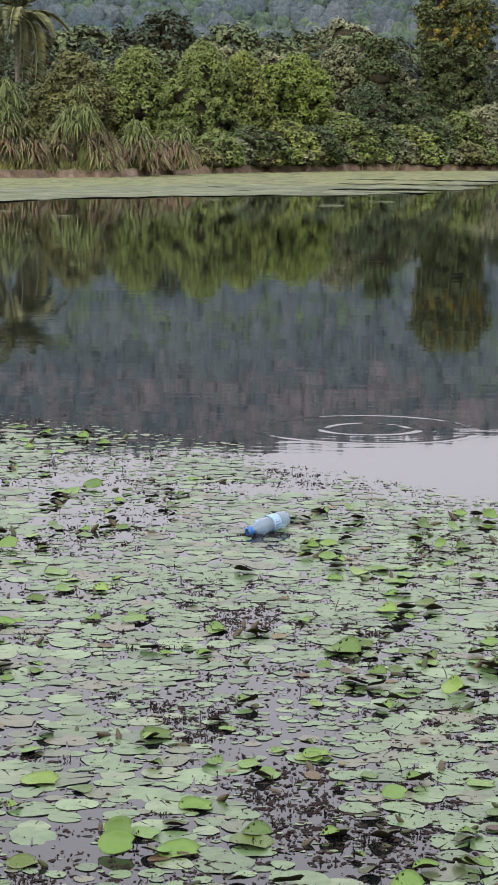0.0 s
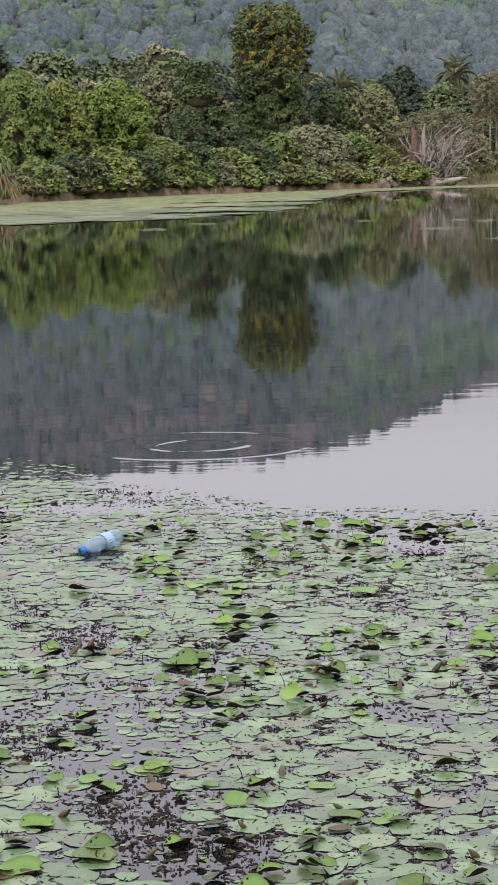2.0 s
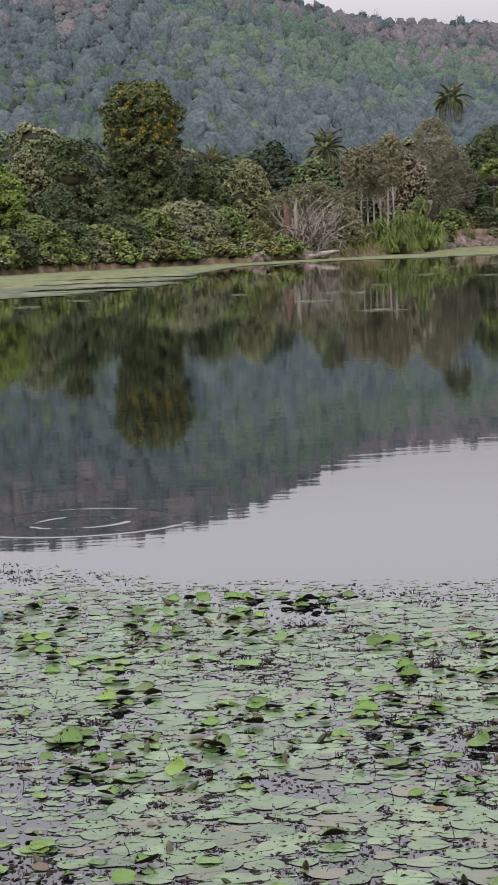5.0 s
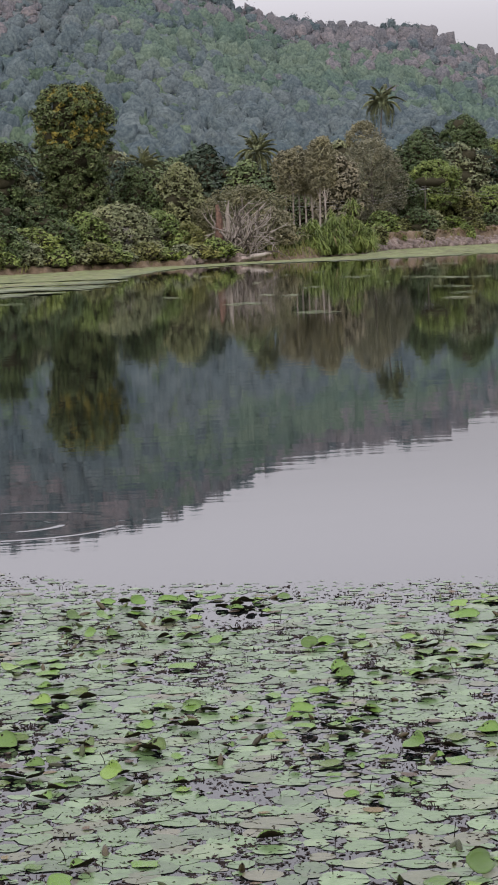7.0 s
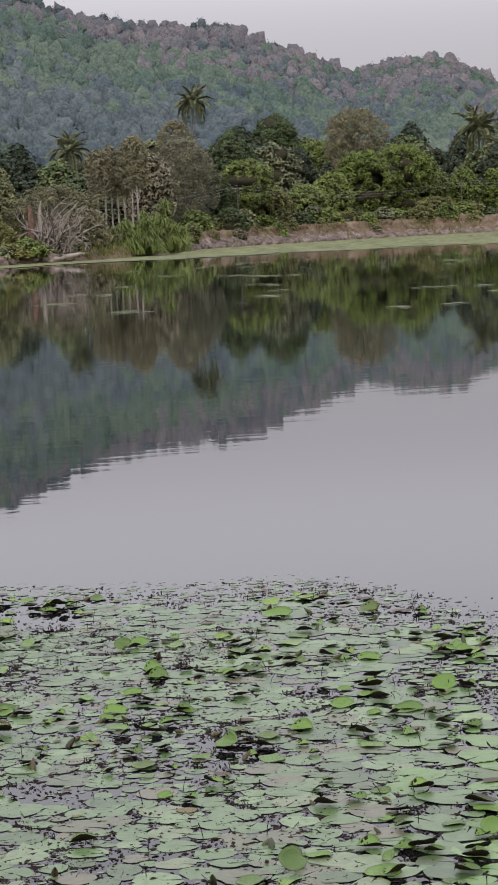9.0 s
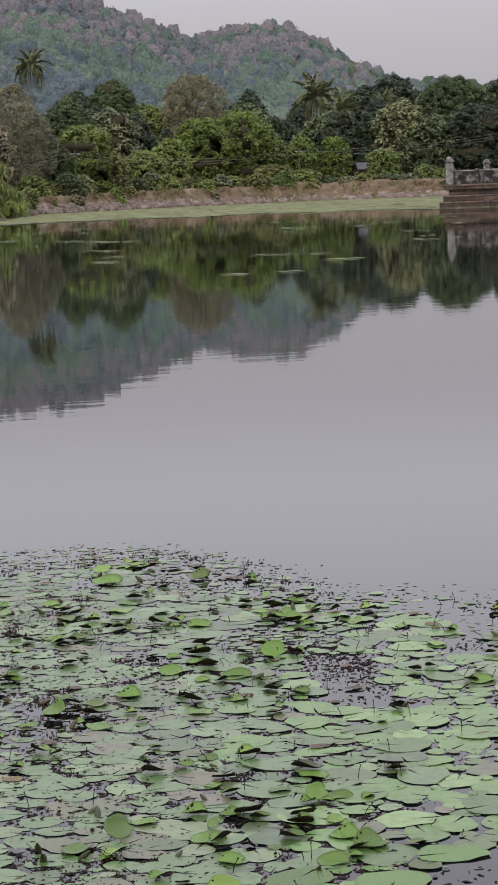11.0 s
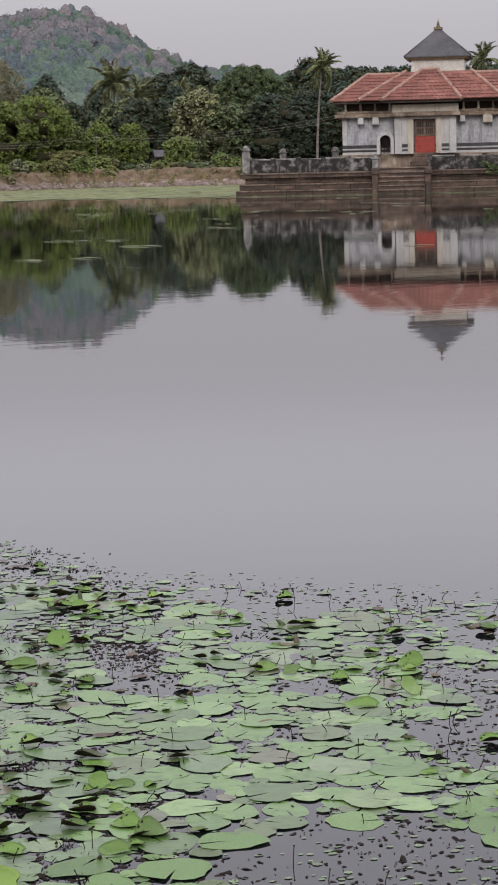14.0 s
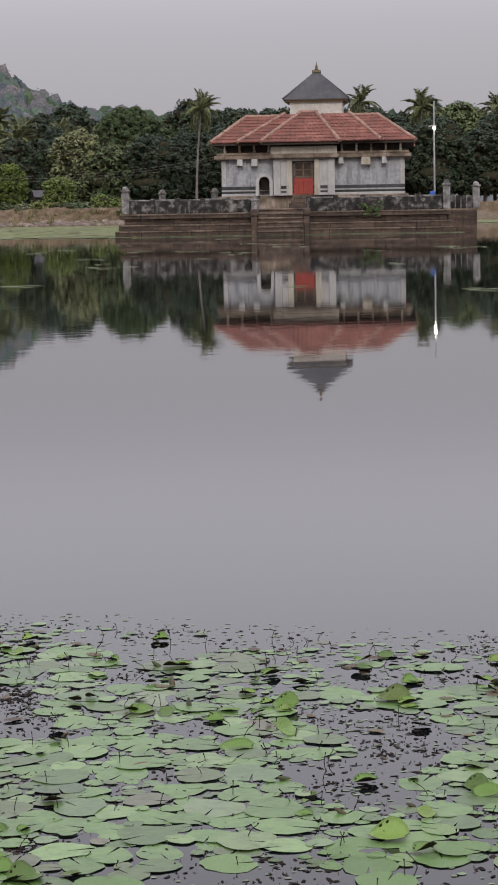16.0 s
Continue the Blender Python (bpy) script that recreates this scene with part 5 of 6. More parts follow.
def hip(bm, x0, x1, y0, y1, z0, u0, u1, v0, v1, z1, courses, cols=0.26, skip_back=False):
    """Four tiled slopes between a lower and an upper rectangle: stepped courses with rounded tiles side by side."""
    lo = [Vector((x0, y0, z0)), Vector((x1, y0, z0)), Vector((x1, y1, z0)), Vector((x0, y1, z0))]
    hi = [Vector((u0, v0, z1)), Vector((u1, v0, z1)), Vector((u1, v1, z1)), Vector((u0, v1, z1))]
    for s in range(4):
        a, b, c, d = lo[s], lo[(s + 1) % 4], hi[(s + 1) % 4], hi[s]
        nrm = (b - a).cross(d - a).normalized()
        if skip_back and s == 2:
            continue
        for k in range(courses):
            q0, q1 = k / courses, (k + 1) / courses + 0.02
            p0, p1 = a.lerp(d, q0), b.lerp(c, q0)
            r0, r1 = a.lerp(d, q1), b.lerp(c, q1)
            n = max(2, int((p1 - p0).length / cols) * 2)
            rows = [[], [], []]
            for i in range(n + 1):
                e = i / n
                wob = 0.022 * (i % 2) + 0.012 * noise.noise(p0 * 2.3 + Vector((i * 0.37, k, s)))
                bot = p0.lerp(p1, e) + nrm * (0.055 + wob)
                top = r0.lerp(r1, e) + nrm * (0.015 + wob)
                rows[0].append(bm.verts.new(bot - nrm * 0.055))
                rows[1].append(bm.verts.new(bot))
                rows[2].append(bm.verts.new(top))
            for ra, rb in ((rows[0], rows[1]), (rows[1], rows[2])):
                for i in range(n):
                    bm.faces.new((ra[i], ra[i + 1], rb[i + 1], rb[i]))


def ridge_line(bm, a, b, r=0.1, step=0.36):
    """Overlapping half-round ridge tiles from a up to b."""
    a, b = Vector(a), Vector(b)
    n = max(1 if step > 5 else 2, int((b - a).length / step))
    for i in range(n):
        p, q = a.lerp(b, i / n), a.lerp(b, (i + 1.12) / n)
        v, f = tube_arrays([p, q], [r * 1.15, r * 0.92], 8)
        vs = [bm.verts.new(c) for c in v]
        for c in f:
            bm.faces.new([vs[i2] for i2 in c])
        bm.faces.new(vs[:8])


roof = part("roof", (lambda b: (hip(b, -5.85, 5.9, -0.85, 11.2, 5.22, -4.0, 3.75, 2.6, 7.9, 6.78, 8), b)[1])(bmesh.new()), TILE, temple, "red clay tile hip roof, worn and stained")
part("bay_roof", (lambda b: (hip(b, -2.95, 1.6, -1.5, 3.4, 5.2, -0.75, 0.15, 2.0, 2.6, 6.98, 9), b)[1])(bmesh.new()), TILE, roof, "projecting hip over the door bay")
part("shoulder_roof", (lambda b: (hip(b, -4.3, 3.95, -1.05, 3.4, 5.24, -1.75, 2.1, 2.3, 2.7, 6.9, 8), b)[1])(bmesh.new()), TILE, roof)
for a, b in (((-5.85, -0.85, 5.28), (-4.0, 2.6, 6.85)), ((5.9, -0.85, 5.28), (3.75, 2.6, 6.85)), ((5.9, 11.2, 5.28), (3.75, 7.9, 6.85)), ((-5.85, 11.2, 5.28), (-4.0, 7.9, 6.85)), ((-4.0, 2.6, 6.85), (3.75, 2.6, 6.85)),
             ((-4.3, -1.05, 5.3), (-1.75, 2.3, 6.97)), ((3.95, -1.05, 5.3), (2.1, 2.3, 6.97)), ((-2.95, -1.5, 5.26), (-0.75, 2.0, 7.05)), ((1.6, -1.5, 5.26), (0.15, 2.0, 7.05)), ((-0.75, 2.0, 7.05), (0.15, 2.0, 7.05))):
    n = max(2, int((Vector(b) - Vector(a)).length / 0.36))
    for i in range(n):
        bm = bmesh.new()
        p, q = Vector(a).lerp(Vector(b), i / n), Vector(a).lerp(Vector(b), (i + 1.12) / n)
        ridge_line(bm, p + Vector((0, 0, RNG.uniform(-0.015, 0.02))), q, 0.1, 9)
        part("ridge_tile", bm, TILE_RIDGE, roof)
bm = bmesh.new()
box(bm, -5.8, 5.85, -0.8, 11.1, 5.1, 5.2)
part("eave_board", bm, DARK_WOOD_AND_SHADE, roof)
bm = bmesh.new()
box(bm, -2.9, 1.55, -1.42, -0.7, 5.08, 5.18)
part("eave_board", bm, DARK_WOOD_AND_SHADE, roof)
# tower
TX, TY = 0.1, 5.4
bm = bmesh.new()
box(bm, TX - 1.56, TX + 1.56, TY - 1.6, TY + 1.6, 6.4, 7.8, 0.02)
tower = part("tower", bm, TOWER_WHITE, temple, "cream plastered square turret")
bm = bmesh.new()
box(bm, TX - 1.84, TX + 1.84, TY - 1.84, TY + 1.84, 7.72, 7.84, 0.02)
part("eave_board", bm, OCHRE, tower, "ochre painted eave board")
bm = bmesh.new()
lo = [bm.verts.new((TX + sx * 1.96, TY + sy * 1.96, 7.82)) for sx, sy in ((-1, -1), (1, -1), (1, 1), (-1, 1))]
lo2 = [bm.verts.new((TX + sx * 1.96, TY + sy * 1.96, 7.88)) for sx, sy in ((-1, -1), (1, -1), (1, 1), (-1, 1))]
hi = [bm.verts.new((TX + sx * 0.2, TY + sy * 0.2, 9.5)) for sx, sy in ((-1, -1), (1, -1), (1, 1), (-1, 1))]
for i in range(4):
    j = (i + 1) % 4
    bm.faces.new((lo[i], lo[j], lo2[j], lo2[i]))
    bm.faces.new((lo2[i], lo2[j], hi[j], hi[i]))
bm.faces.new(hi)
bm.faces.new(lo[::-1])
spire = part("spire_roof", bm, SHEET, temple, "dark grey pyramid sheet roof")
bm = bmesh.new()
for i in range(4):
    ridge_line(bm, Vector((TX + (1.96, 1.96, -1.96, -1.96)[i], TY + (1.96, -1.96, -1.96, 1.96)[i], 7.9)), Vector((TX, TY, 9.6)), 0.045, 0.8)
part("hip_cap", bm, SHEET, spire)
bm = bmesh.new()
box(bm, TX - 0.26, TX + 0.26, TY - 0.26, TY + 0.26, 9.48, 9.66, 0.03)
for z, r in ((9.71, 0.12), (9.84, 0.09), (9.95, 0.06)):
    bmesh.ops.create_uvsphere(bm, u_segments=10, v_segments=6, radius=r, matrix=Matrix.Translation((TX, TY, z)))
bmesh.ops.create_cone(bm, cap_ends=True, segments=8, radius1=0.03, radius2=0.005, depth=0.26, matrix=Matrix.Translation((TX, TY, 10.06)))
part("finial", bm, BRASS, spire, "small brass finial")

# a plant rooted in the platform's joints, and a blue can left on the parapet
hanging = thing("wall_plant", "small dull green plant rooted in the platform's stone joints", "plant", TEMPLE_AT @ Matrix.Translation((3.3, -6.5, 1.45)))
prng = np.random.default_rng(17)
bl = [(prng.uniform(-0.6, 0.6), -0.12 - prng.uniform(0, 0.2), prng.normal() * 0.16 - 0.05, 0.2, 0.16, 0.13) for _ in range(11)]
v, f = blob_leaves(bl, 0.09, 0.55, prng, 0.6)
link("foliage", mesh_from("foliage", v, f, LEAF_DARK), hanging)
ps = [tube_arrays([(0, 0.12, 0), (0.5 * c[0], -0.1, 0.5 * c[2] + 0.06), (c[0], c[1], c[2])], [0.016, 0.012, 0.005], 5) for c in bl]
v, f = merge(ps)
link("stems", mesh_from("stems", v, f, BARK, True), hanging)
can = thing("plastic_can", "small bright blue plastic can standing on the parapet", "can", TEMPLE_AT @ Matrix.Translation((6.75, -6.2, 2.05)))
BLUE_CAN = surface("blue_can_plastic", [(0.3, (0.03, 0.1, 0.42)), (0.7, (0.05, 0.16, 0.55))], 8, 0.4, 40, 0.001)
part("body", box(bmesh.new(), -0.16, 0.16, -0.1, 0.1, 0.0, 0.2, 0.03), BLUE_CAN, can)
part("lid", box(bmesh.new(), -0.05, 0.05, -0.05, 0.05, 0.2, 0.24, 0.01), BLUE_CAN, can)

# ---- poles, lamp and wires ----
CONCRETE = surface("concrete_pole", [(0.3, (0.25, 0.24, 0.23)), (0.7, (0.4, 0.39, 0.38))], 2, 0.85, 25, 0.004)
GALV = surface("galvanised_steel", [(0.3, (0.4, 0.4, 0.42)), (0.7, (0.55, 0.55, 0.57))], 3, 0.5, 30, 0.002, None, None, 0.5)
lamp_at = polar(31.84, 140)
street_lamp = thing("street_lamp", "slim galvanised lamp post with a lit lamp on an arm", "lamp post", Matrix.Translation(lamp_at) @ pose(0, 0, 0, 0, 0, -31.84))
v, f = tube_arrays([(0, 0, -0.8), (0, 0, 4), (0, 0, 8.0)], [0.07, 0.06, 0.045], 10)
link("pole", mesh_from("pole", v, f, GALV, True), street_lamp)
v, f = tube_arrays([(0, 0, 6.5), (-0.2, -0.5, 6.45), (-0.35, -0.9, 6.35)], [0.025, 0.025, 0.025], 8)
link("arm", mesh_from("arm", v, f, GALV, True), street_lamp)
GLOW, gnt, gb = material("lit_lamp_glass")
gb.inputs["Emission Color"].default_value, gb.inputs["Emission Strength"].default_value = (1.0, 0.93, 0.78, 1), 30.0
bm = bmesh.new()
bmesh.ops.create_uvsphere(bm, u_segments=12, v_segments=8, radius=0.1, matrix=Matrix.Translation((0, -0.25, 6.3)))
part("bulb", bm, GLOW, street_lamp, "bright warm white bulb", True)
bm = bmesh.new()
box(bm, -0.16, 0.16, -0.45, 0.0, 6.4, 6.5, 0.02)
part("hood", bm, GALV, street_lamp)


def utility_pole(az, d, top):
    root = thing("utility_pole", "thin dark utility pole among the bank trees", "pole", Matrix.Translation(polar(az, d)), "utility poles")
    v, f = tube_arrays([(0, 0, 0.5), (0, 0, top)], [0.07, 0.05], 8)
    link("post", mesh_from("post", v, f, BARK, True), root)
    v, f = tube_arrays([(-0.45, 0, top - 0.3), (0.45, 0, top - 0.3)], [0.025, 0.025], 6)
    link("cross_arm", mesh_from("cross_arm", v, f, GALV), root)
    return polar(az, d, top - 0.28)


POLES = [utility_pole(*q) for q in ((14.23, 203, 5.6), (20.0, 236, 5.6), (26.6, 236, 7.4), (9.0, 164, 4.6))]
order = [POLES[3], POLES[0], POLES[1], POLES[2]]
for off in (-0.55, 0.0, 0.55):
    for k in range(3):
        a, b = order[k], order[k + 1]
        pts = [a.lerp(b, i / 14) + Vector((off * 0.3, off, off * 0.5 - 0.9 * (1 - (2 * i / 14 - 1) ** 2))) for i in range(15)]
        v, f = tube_arrays(pts, [0.007] * 15, 4)
        tagged(link("power_line", mesh_from("power_line", v, f, CONCRETE)), "thin sagging power line strung between the poles", "cable", "power lines")


# a low shed half hidden by the bank's small trees
shed = thing("shed", "low weathered shed with a grey tiled roof among the trees", "shed", Matrix.Translation(polar(21.75, 250, float(land(polar(21.75, 250).x, polar(21.75, 250).y)))) @ pose(0, 0, 0, 0, 0, -12) @ Matrix.Scale(0.72, 4))
bm = bmesh.new()
box(bm, -1.5, 1.5, -1.2, 1.2, -0.3, 2.6, 0.02)
part("wall", bm, DARK_WOOD_AND_SHADE, shed)
bm = bmesh.new()
for sgn in (-1, 1):
    co = [(-1.8, sgn * 1.6, 2.45), (1.8, sgn * 1.6, 2.45), (1.8, 0, 3.5), (-1.8, 0, 3.5)]
    lo, hi = [bm.verts.new(c) for c in co], [bm.verts.new((c[0], c[1], c[2] + 0.08)) for c in co]
    bm.faces.new(lo)
    bm.faces.new(hi)
    for k in range(4):
        bm.faces.new((lo[k], lo[(k + 1) % 4], hi[(k + 1) % 4], hi[k]))
part("roof", bm, SHEET, shed, "grey weathered roof")

# ---- floating plants: the far mat, and the lily pads near the bank ----
def pad_material(name, base, pale, dull, gloss, spots=0.8):
    m, nt, b = material(name)
    geo = nt.nodes.new("ShaderNodeNewGeometry")
    info = nt.nodes.new("ShaderNodeObjectInfo")
    add = nt.nodes.new("ShaderNodeMath")
    add.operation = "ADD"
    nt.links.new(geo.outputs["Random Per Island"], add.inputs[0])
    nt.links.new(info.outputs["Random"], add.inputs[1])
    fr = nt.nodes.new("ShaderNodeMath")
    fr.operation = "FRACT"
    nt.links.new(add.outputs[0], fr.inputs[0])
    r = ramp_node(nt, [(0.0, dull), (0.16, tuple(0.6 * c for c in base)), (0.4, base), (0.75, base), (0.9, pale), (1.0, tuple(0.5 * (a + b) for a, b in zip(dull, pale)))])
    nt.links.new(fr.outputs[0], r.inputs[0])
    n = noise_node(nt, 26, 5, 0.7)
    rn = ramp_node(nt, [(0.3, (0.62, 0.66, 0.56)), (0.5, (1.0, 1.0, 1.0)), (0.7, (1.22, 1.18, 1.16))])
    nt.links.new(n.outputs[0], rn.inputs[0])
    col = mixed(nt, "MULTIPLY", r.outputs[0], rn.outputs[0], 1.0)
    n2 = noise_node(nt, 9, 4, 0.7)
    r2 = ramp_node(nt, [(0.7, (0, 0, 0)), (0.78, (spots, spots, spots))])
    nt.links.new(n2.outputs[0], r2.inputs[0])
    col = mixed(nt, "MIX", col, (0.16, 0.11, 0.05), r2.outputs[0])
    nt.links.new(col, b.inputs["Base Color"])
    b.inputs["Roughness"].default_value = gloss
    bump(nt, b, n.outputs[0], 0.5, 0.003)
    return m


PAD = pad_material("lily_leaf", (0.108, 0.182, 0.07), (0.17, 0.262, 0.115), (0.14, 0.135, 0.08), 0.3)
PAD_BRIGHT = pad_material("bright_lily_leaf", (0.12, 0.228, 0.055), (0.2, 0.325, 0.11), (0.1, 0.13, 0.05), 0.3)
PAD_FRESH = pad_material("fresh_lily_leaf", (0.135, 0.245, 0.045), (0.21, 0.33, 0.07), (0.11, 0.16, 0.035), 0.3, 0.1)
PAD_OLD = pad_material("ageing_lily_leaf", (0.05, 0.065, 0.018), (0.09, 0.12, 0.03), (0.04, 0.026, 0.016), 0.45)
ROT = surface("rotting_leaf", [(0.3, (0.012, 0.009, 0.008)), (0.55, (0.028, 0.02, 0.018)), (0.8, (0.08, 0.058, 0.05))], 20, 0.9, 90, 0.002, shine=0.1)
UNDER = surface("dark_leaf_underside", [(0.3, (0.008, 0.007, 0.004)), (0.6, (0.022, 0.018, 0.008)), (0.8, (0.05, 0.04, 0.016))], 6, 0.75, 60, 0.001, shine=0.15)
SCUM = pad_material("far_floating_weed", (0.14, 0.17, 0.09), (0.23, 0.25, 0.16), (0.11, 0.115, 0.065), 0.75)
SCUM.node_tree.nodes["Principled BSDF"].inputs["Specular IOR Level"].default_value = 0.2

# far mat along the shore, in patches and streaks
MAT_AZ = [-12, -7, -3.5, -0.6, 3.7, 5.6, 6.4, 7.5, 9.6, 12.5, 14, 19.7, 22, 24, 25, 36]
MAT_D = [52, 55, 60, 62, 65, 72, 100, 118, 126, 124, 126, 127, 124, 118, 150, 200]
rng = np.random.default_rng(51)
ps = []


def patch(x, y, rx, ry, z, k=9, rise=0.012):
    a = np.arange(k) / k * 2 * np.pi + rng.uniform(0, 1)
    q = rng.uniform(0.65, 1.2, k)
    v = np.stack([x + np.cos(a) * rx * q, y + np.sin(a) * ry * q, np.full(k, z)], 1)
    v = np.concatenate([v, [[x, y, z + rise]]])
    ps.append((v, np.array([[i, (i + 1) % k, k] for i in range(k)])))


for _ in range(13500):
    az = rng.uniform(-11, 34)
    d0, d1 = np.interp(az, MAT_AZ, MAT_D), np.interp(az, SHORE_AZ, SHORE_D)
    d = d0 + (d1 + 0.5 - d0) * rng.uniform() ** 0.9
    if 2 < az < 7.5 and d < 95 and math.sin(d * 0.62 + az * 0.35) > 0.1 + (6 - az) * 0.13:
        continue
    p = polar(az, d)
    patch(p.x, p.y, rng.uniform(0.25, 0.95), rng.uniform(0.25, 0.9), rng.uniform(0.01, 0.03), 7, rng.uniform(0.002, 0.02))
for _ in range(90):
    az, d = rng.uniform(-7, 33), rng.uniform(36, 110)
    for k in range(rng.integers(1, 5)):
        p = polar(az + k * rng.uniform(0.1, 0.3), d + rng.normal() * 0.4)
        patch(p.x, p.y, rng.uniform(0.1, 0.4), rng.uniform(0.03, 0.09), 0.01)
for _ in range(420):
    q = TEMPLE_AT @ Vector((rng.uniform(-11.2, 8.2), -6.9 - abs(rng.normal()) * 0.25, 0))
    patch(q.x, q.y, rng.uniform(0.2, 0.5), rng.uniform(0.1, 0.25), 0.012)
    ps[-1][0][-1, 2] = rng.uniform(0.02, 0.045)
GREEN_WEED = pad_material("green_shore_weed", (0.14, 0.165, 0.05), (0.19, 0.215, 0.08), (0.14, 0.13, 0.055), 0.8)
gw = [q for q in ps if math.degrees(math.atan2(q[0][-1, 0], q[0][-1, 1])) > -20 and math.hypot(q[0][-1, 0], q[0][-1, 1]) > 3.5 + np.interp(math.degrees(math.atan2(q[0][-1, 0], q[0][-1, 1])), MAT_AZ, MAT_D) + (np.interp(math.degrees(math.atan2(q[0][-1, 0], q[0][-1, 1])), [-12, 5, 7], [14, 14, 0])) + rng.normal() * 2.5 and q[0][-1, 1] > 50]
for q in gw:
    q[0][-1, 2] += rng.uniform(0, 0.05)
ids = {id(q) for q in gw}
ps = [q for q in ps if id(q) not in ids]
v, f = merge(gw)
tagged(link("shore_weed", mesh_from("shore_weed", v, f, GREEN_WEED)), "rough green weed growing in the shallows by the bank", "water weed", "", "stuff")
v, f = merge(ps)
far_mat = tagged(link("floating_weed_mat", mesh_from("floating_weed_mat", v, f, SCUM)), "pale green floating weed mat along the far shore", "water weed", "", "stuff")

# the near mat: its outer edge by bearing
EDGE_AZ = [-12, -6.5, -2.2, -0.3, 0.2, 2.2, 6.2, 8, 12, 15.4, 16.5, 18.5, 20.3, 24, 27, 30, 34, 40]
EDGE_D = [12, 11.5, 10.7, 10.4, 9.8, 9.45, 8.75, 8.8, 8.6, 8.65, 8.5, 8.1, 7.55, 7.4, 7.2, 7.1, 7.0, 6.9]


def leaf_mesh(name, seed, mat, wave=0.05, rim=0.03, n=17):
    """A round floating leaf of radius 1: notched, wavy, its rim a little raised."""
    r = np.random.default_rng(seed)
    ph = r.uniform(0, 6.28, 4)
    vs, fs = [(0.05, 0, 0.0)], []
    notch = 0.07
    for ring, rad in enumerate((0.55, 1.0)):
        for i in range(n + 1):
            a = notch + (2 * math.pi - 2 * notch) * i / n
            q = rad * (1 + 0.09 * math.sin(2 * a + ph[0]) + 0.06 * math.sin(3 * a + ph[1]) + 0.04 * r.normal())
            z = (wave * math.sin(2 * a + ph[2]) + wave * 0.6 * math.sin(4 * a + ph[3]) + rim) * rad ** 2
            vs.append((q * math.cos(a), q * math.sin(a) * 0.92, z))
    for i in range(n):
        fs.append((0, 1 + i, 2 + i))
        a, b = 1 + i, 1 + n + 1 + i
        fs += [(a, b, b + 1), (a, b + 1, a + 1)]
    return np.array(vs), np.array(fs), mat


LEAVES = [leaf_mesh("lily_pad", s, PAD, 0.002 + 0.008 * (s % 3), 0.002 + 0.006 * (s % 2)) for s in range(16)]
LEAF_ME = [mesh_from("lily_pad", v, f, m, True) for v, f, m in LEAVES]
LEAF_ME_BRIGHT = [mesh_from("lily_pad", v, f, PAD_BRIGHT, True) for v, f, m in LEAVES]

rng = np.random.default_rng(77)
spots = []
grid = {}


def covered(x, y, share):
    """Whether a pad lies at x, y (its radius taken at the given share)."""
    i0, j0 = int(x / 0.15), int(y / 0.15)
    for i in (-1, 0, 1):
        for j in (-1, 0, 1):
            for (x2, y2, r2) in grid.get((i0 + i, j0 + j), ()):
                if math.hypot(x - x2, y - y2) < r2 * share:
                    return True
    return False


def try_pad(az, r, pack):
    e = np.interp(az, EDGE_AZ, EDGE_D)
    d = math.sqrt(rng.uniform(3.7 ** 2, (e + 0.15) ** 2))
    x, y = math.sin(radians(az)) * d, math.cos(radians(az)) * d
    right = smooth((az - 15) / 8)
    if noise.noise(Vector((x * 1.1, y * 0.8, 0.5))) > 0.58 - 0.16 * right or noise.noise(Vector((x * 2.6, y * 1.9, 7.5))) > 0.4 - 0.12 * right:
        return
    if rng.uniform() < 0.3 * right or r > 0.03 and (e - d < 0.35 or noise.noise(Vector((x * 1.6, y * 1.1, 4.5))) < -0.22 - 0.2 * right):
        return
    if d > e - 0.9 and rng.uniform() < (0.6 + 0.3 * right) * (d - e + 0.9) / 0.9:
        return
    i0, j0 = int(x / 0.15), int(y / 0.15)
    for i in (-1, 0, 1):
        for j in (-1, 0, 1):
            for (x2, y2, r2) in grid.get((i0 + i, j0 + j), ()):
                if math.hypot(x - x2, y - y2) < (r + r2) * pack:
                    return
    grid.setdefault((i0, j0), []).append((x, y, r))
    spots.append((x, y, r, az, d))


for lo, hi, tries, pack, side in ((0.056, 0.08, 2600, 0.7, 1), (0.046, 0.066, 2900, 0.7, -1), (0.045, 0.06, 2200, 0.7, 1), (0.034, 0.05, 6500, 0.7, -1), (0.024, 0.04, 9000, 0.74, 0), (0.012, 0.024, 12000, 0.78, 0)):
    for _ in range(tries):
        az = rng.uniform(-9, 37)
        if side > 0 and rng.uniform() > smooth((az - 12) / 8) or side < 0 and rng.uniform() > smooth((24 - az) / 8):
            continue
        try_pad(az, rng.uniform(lo, hi), pack)
scraps = []
while len(scraps) < 3600:
    az = rng.uniform(-9, 37)
    e = np.interp(az, EDGE_AZ, EDGE_D)
    d = math.sqrt(rng.uniform(3.7 ** 2, (e + 0.25) ** 2))
    if az > 18 and rng.uniform() < 0.4:
        continue
    x, y = math.sin(radians(az)) * d, math.cos(radians(az)) * d
    if covered(x, y, 1.0) and rng.uniform() < 0.85:
        continue
    scraps.append((x, y, rng.uniform(0.004, 0.012), az, d))
near_ids = set(sorted(range(len(spots)), key=lambda i: spots[i][1] if spots[i][1] > 3.4 else 99)[:300])
rest, rest_bright = [], []
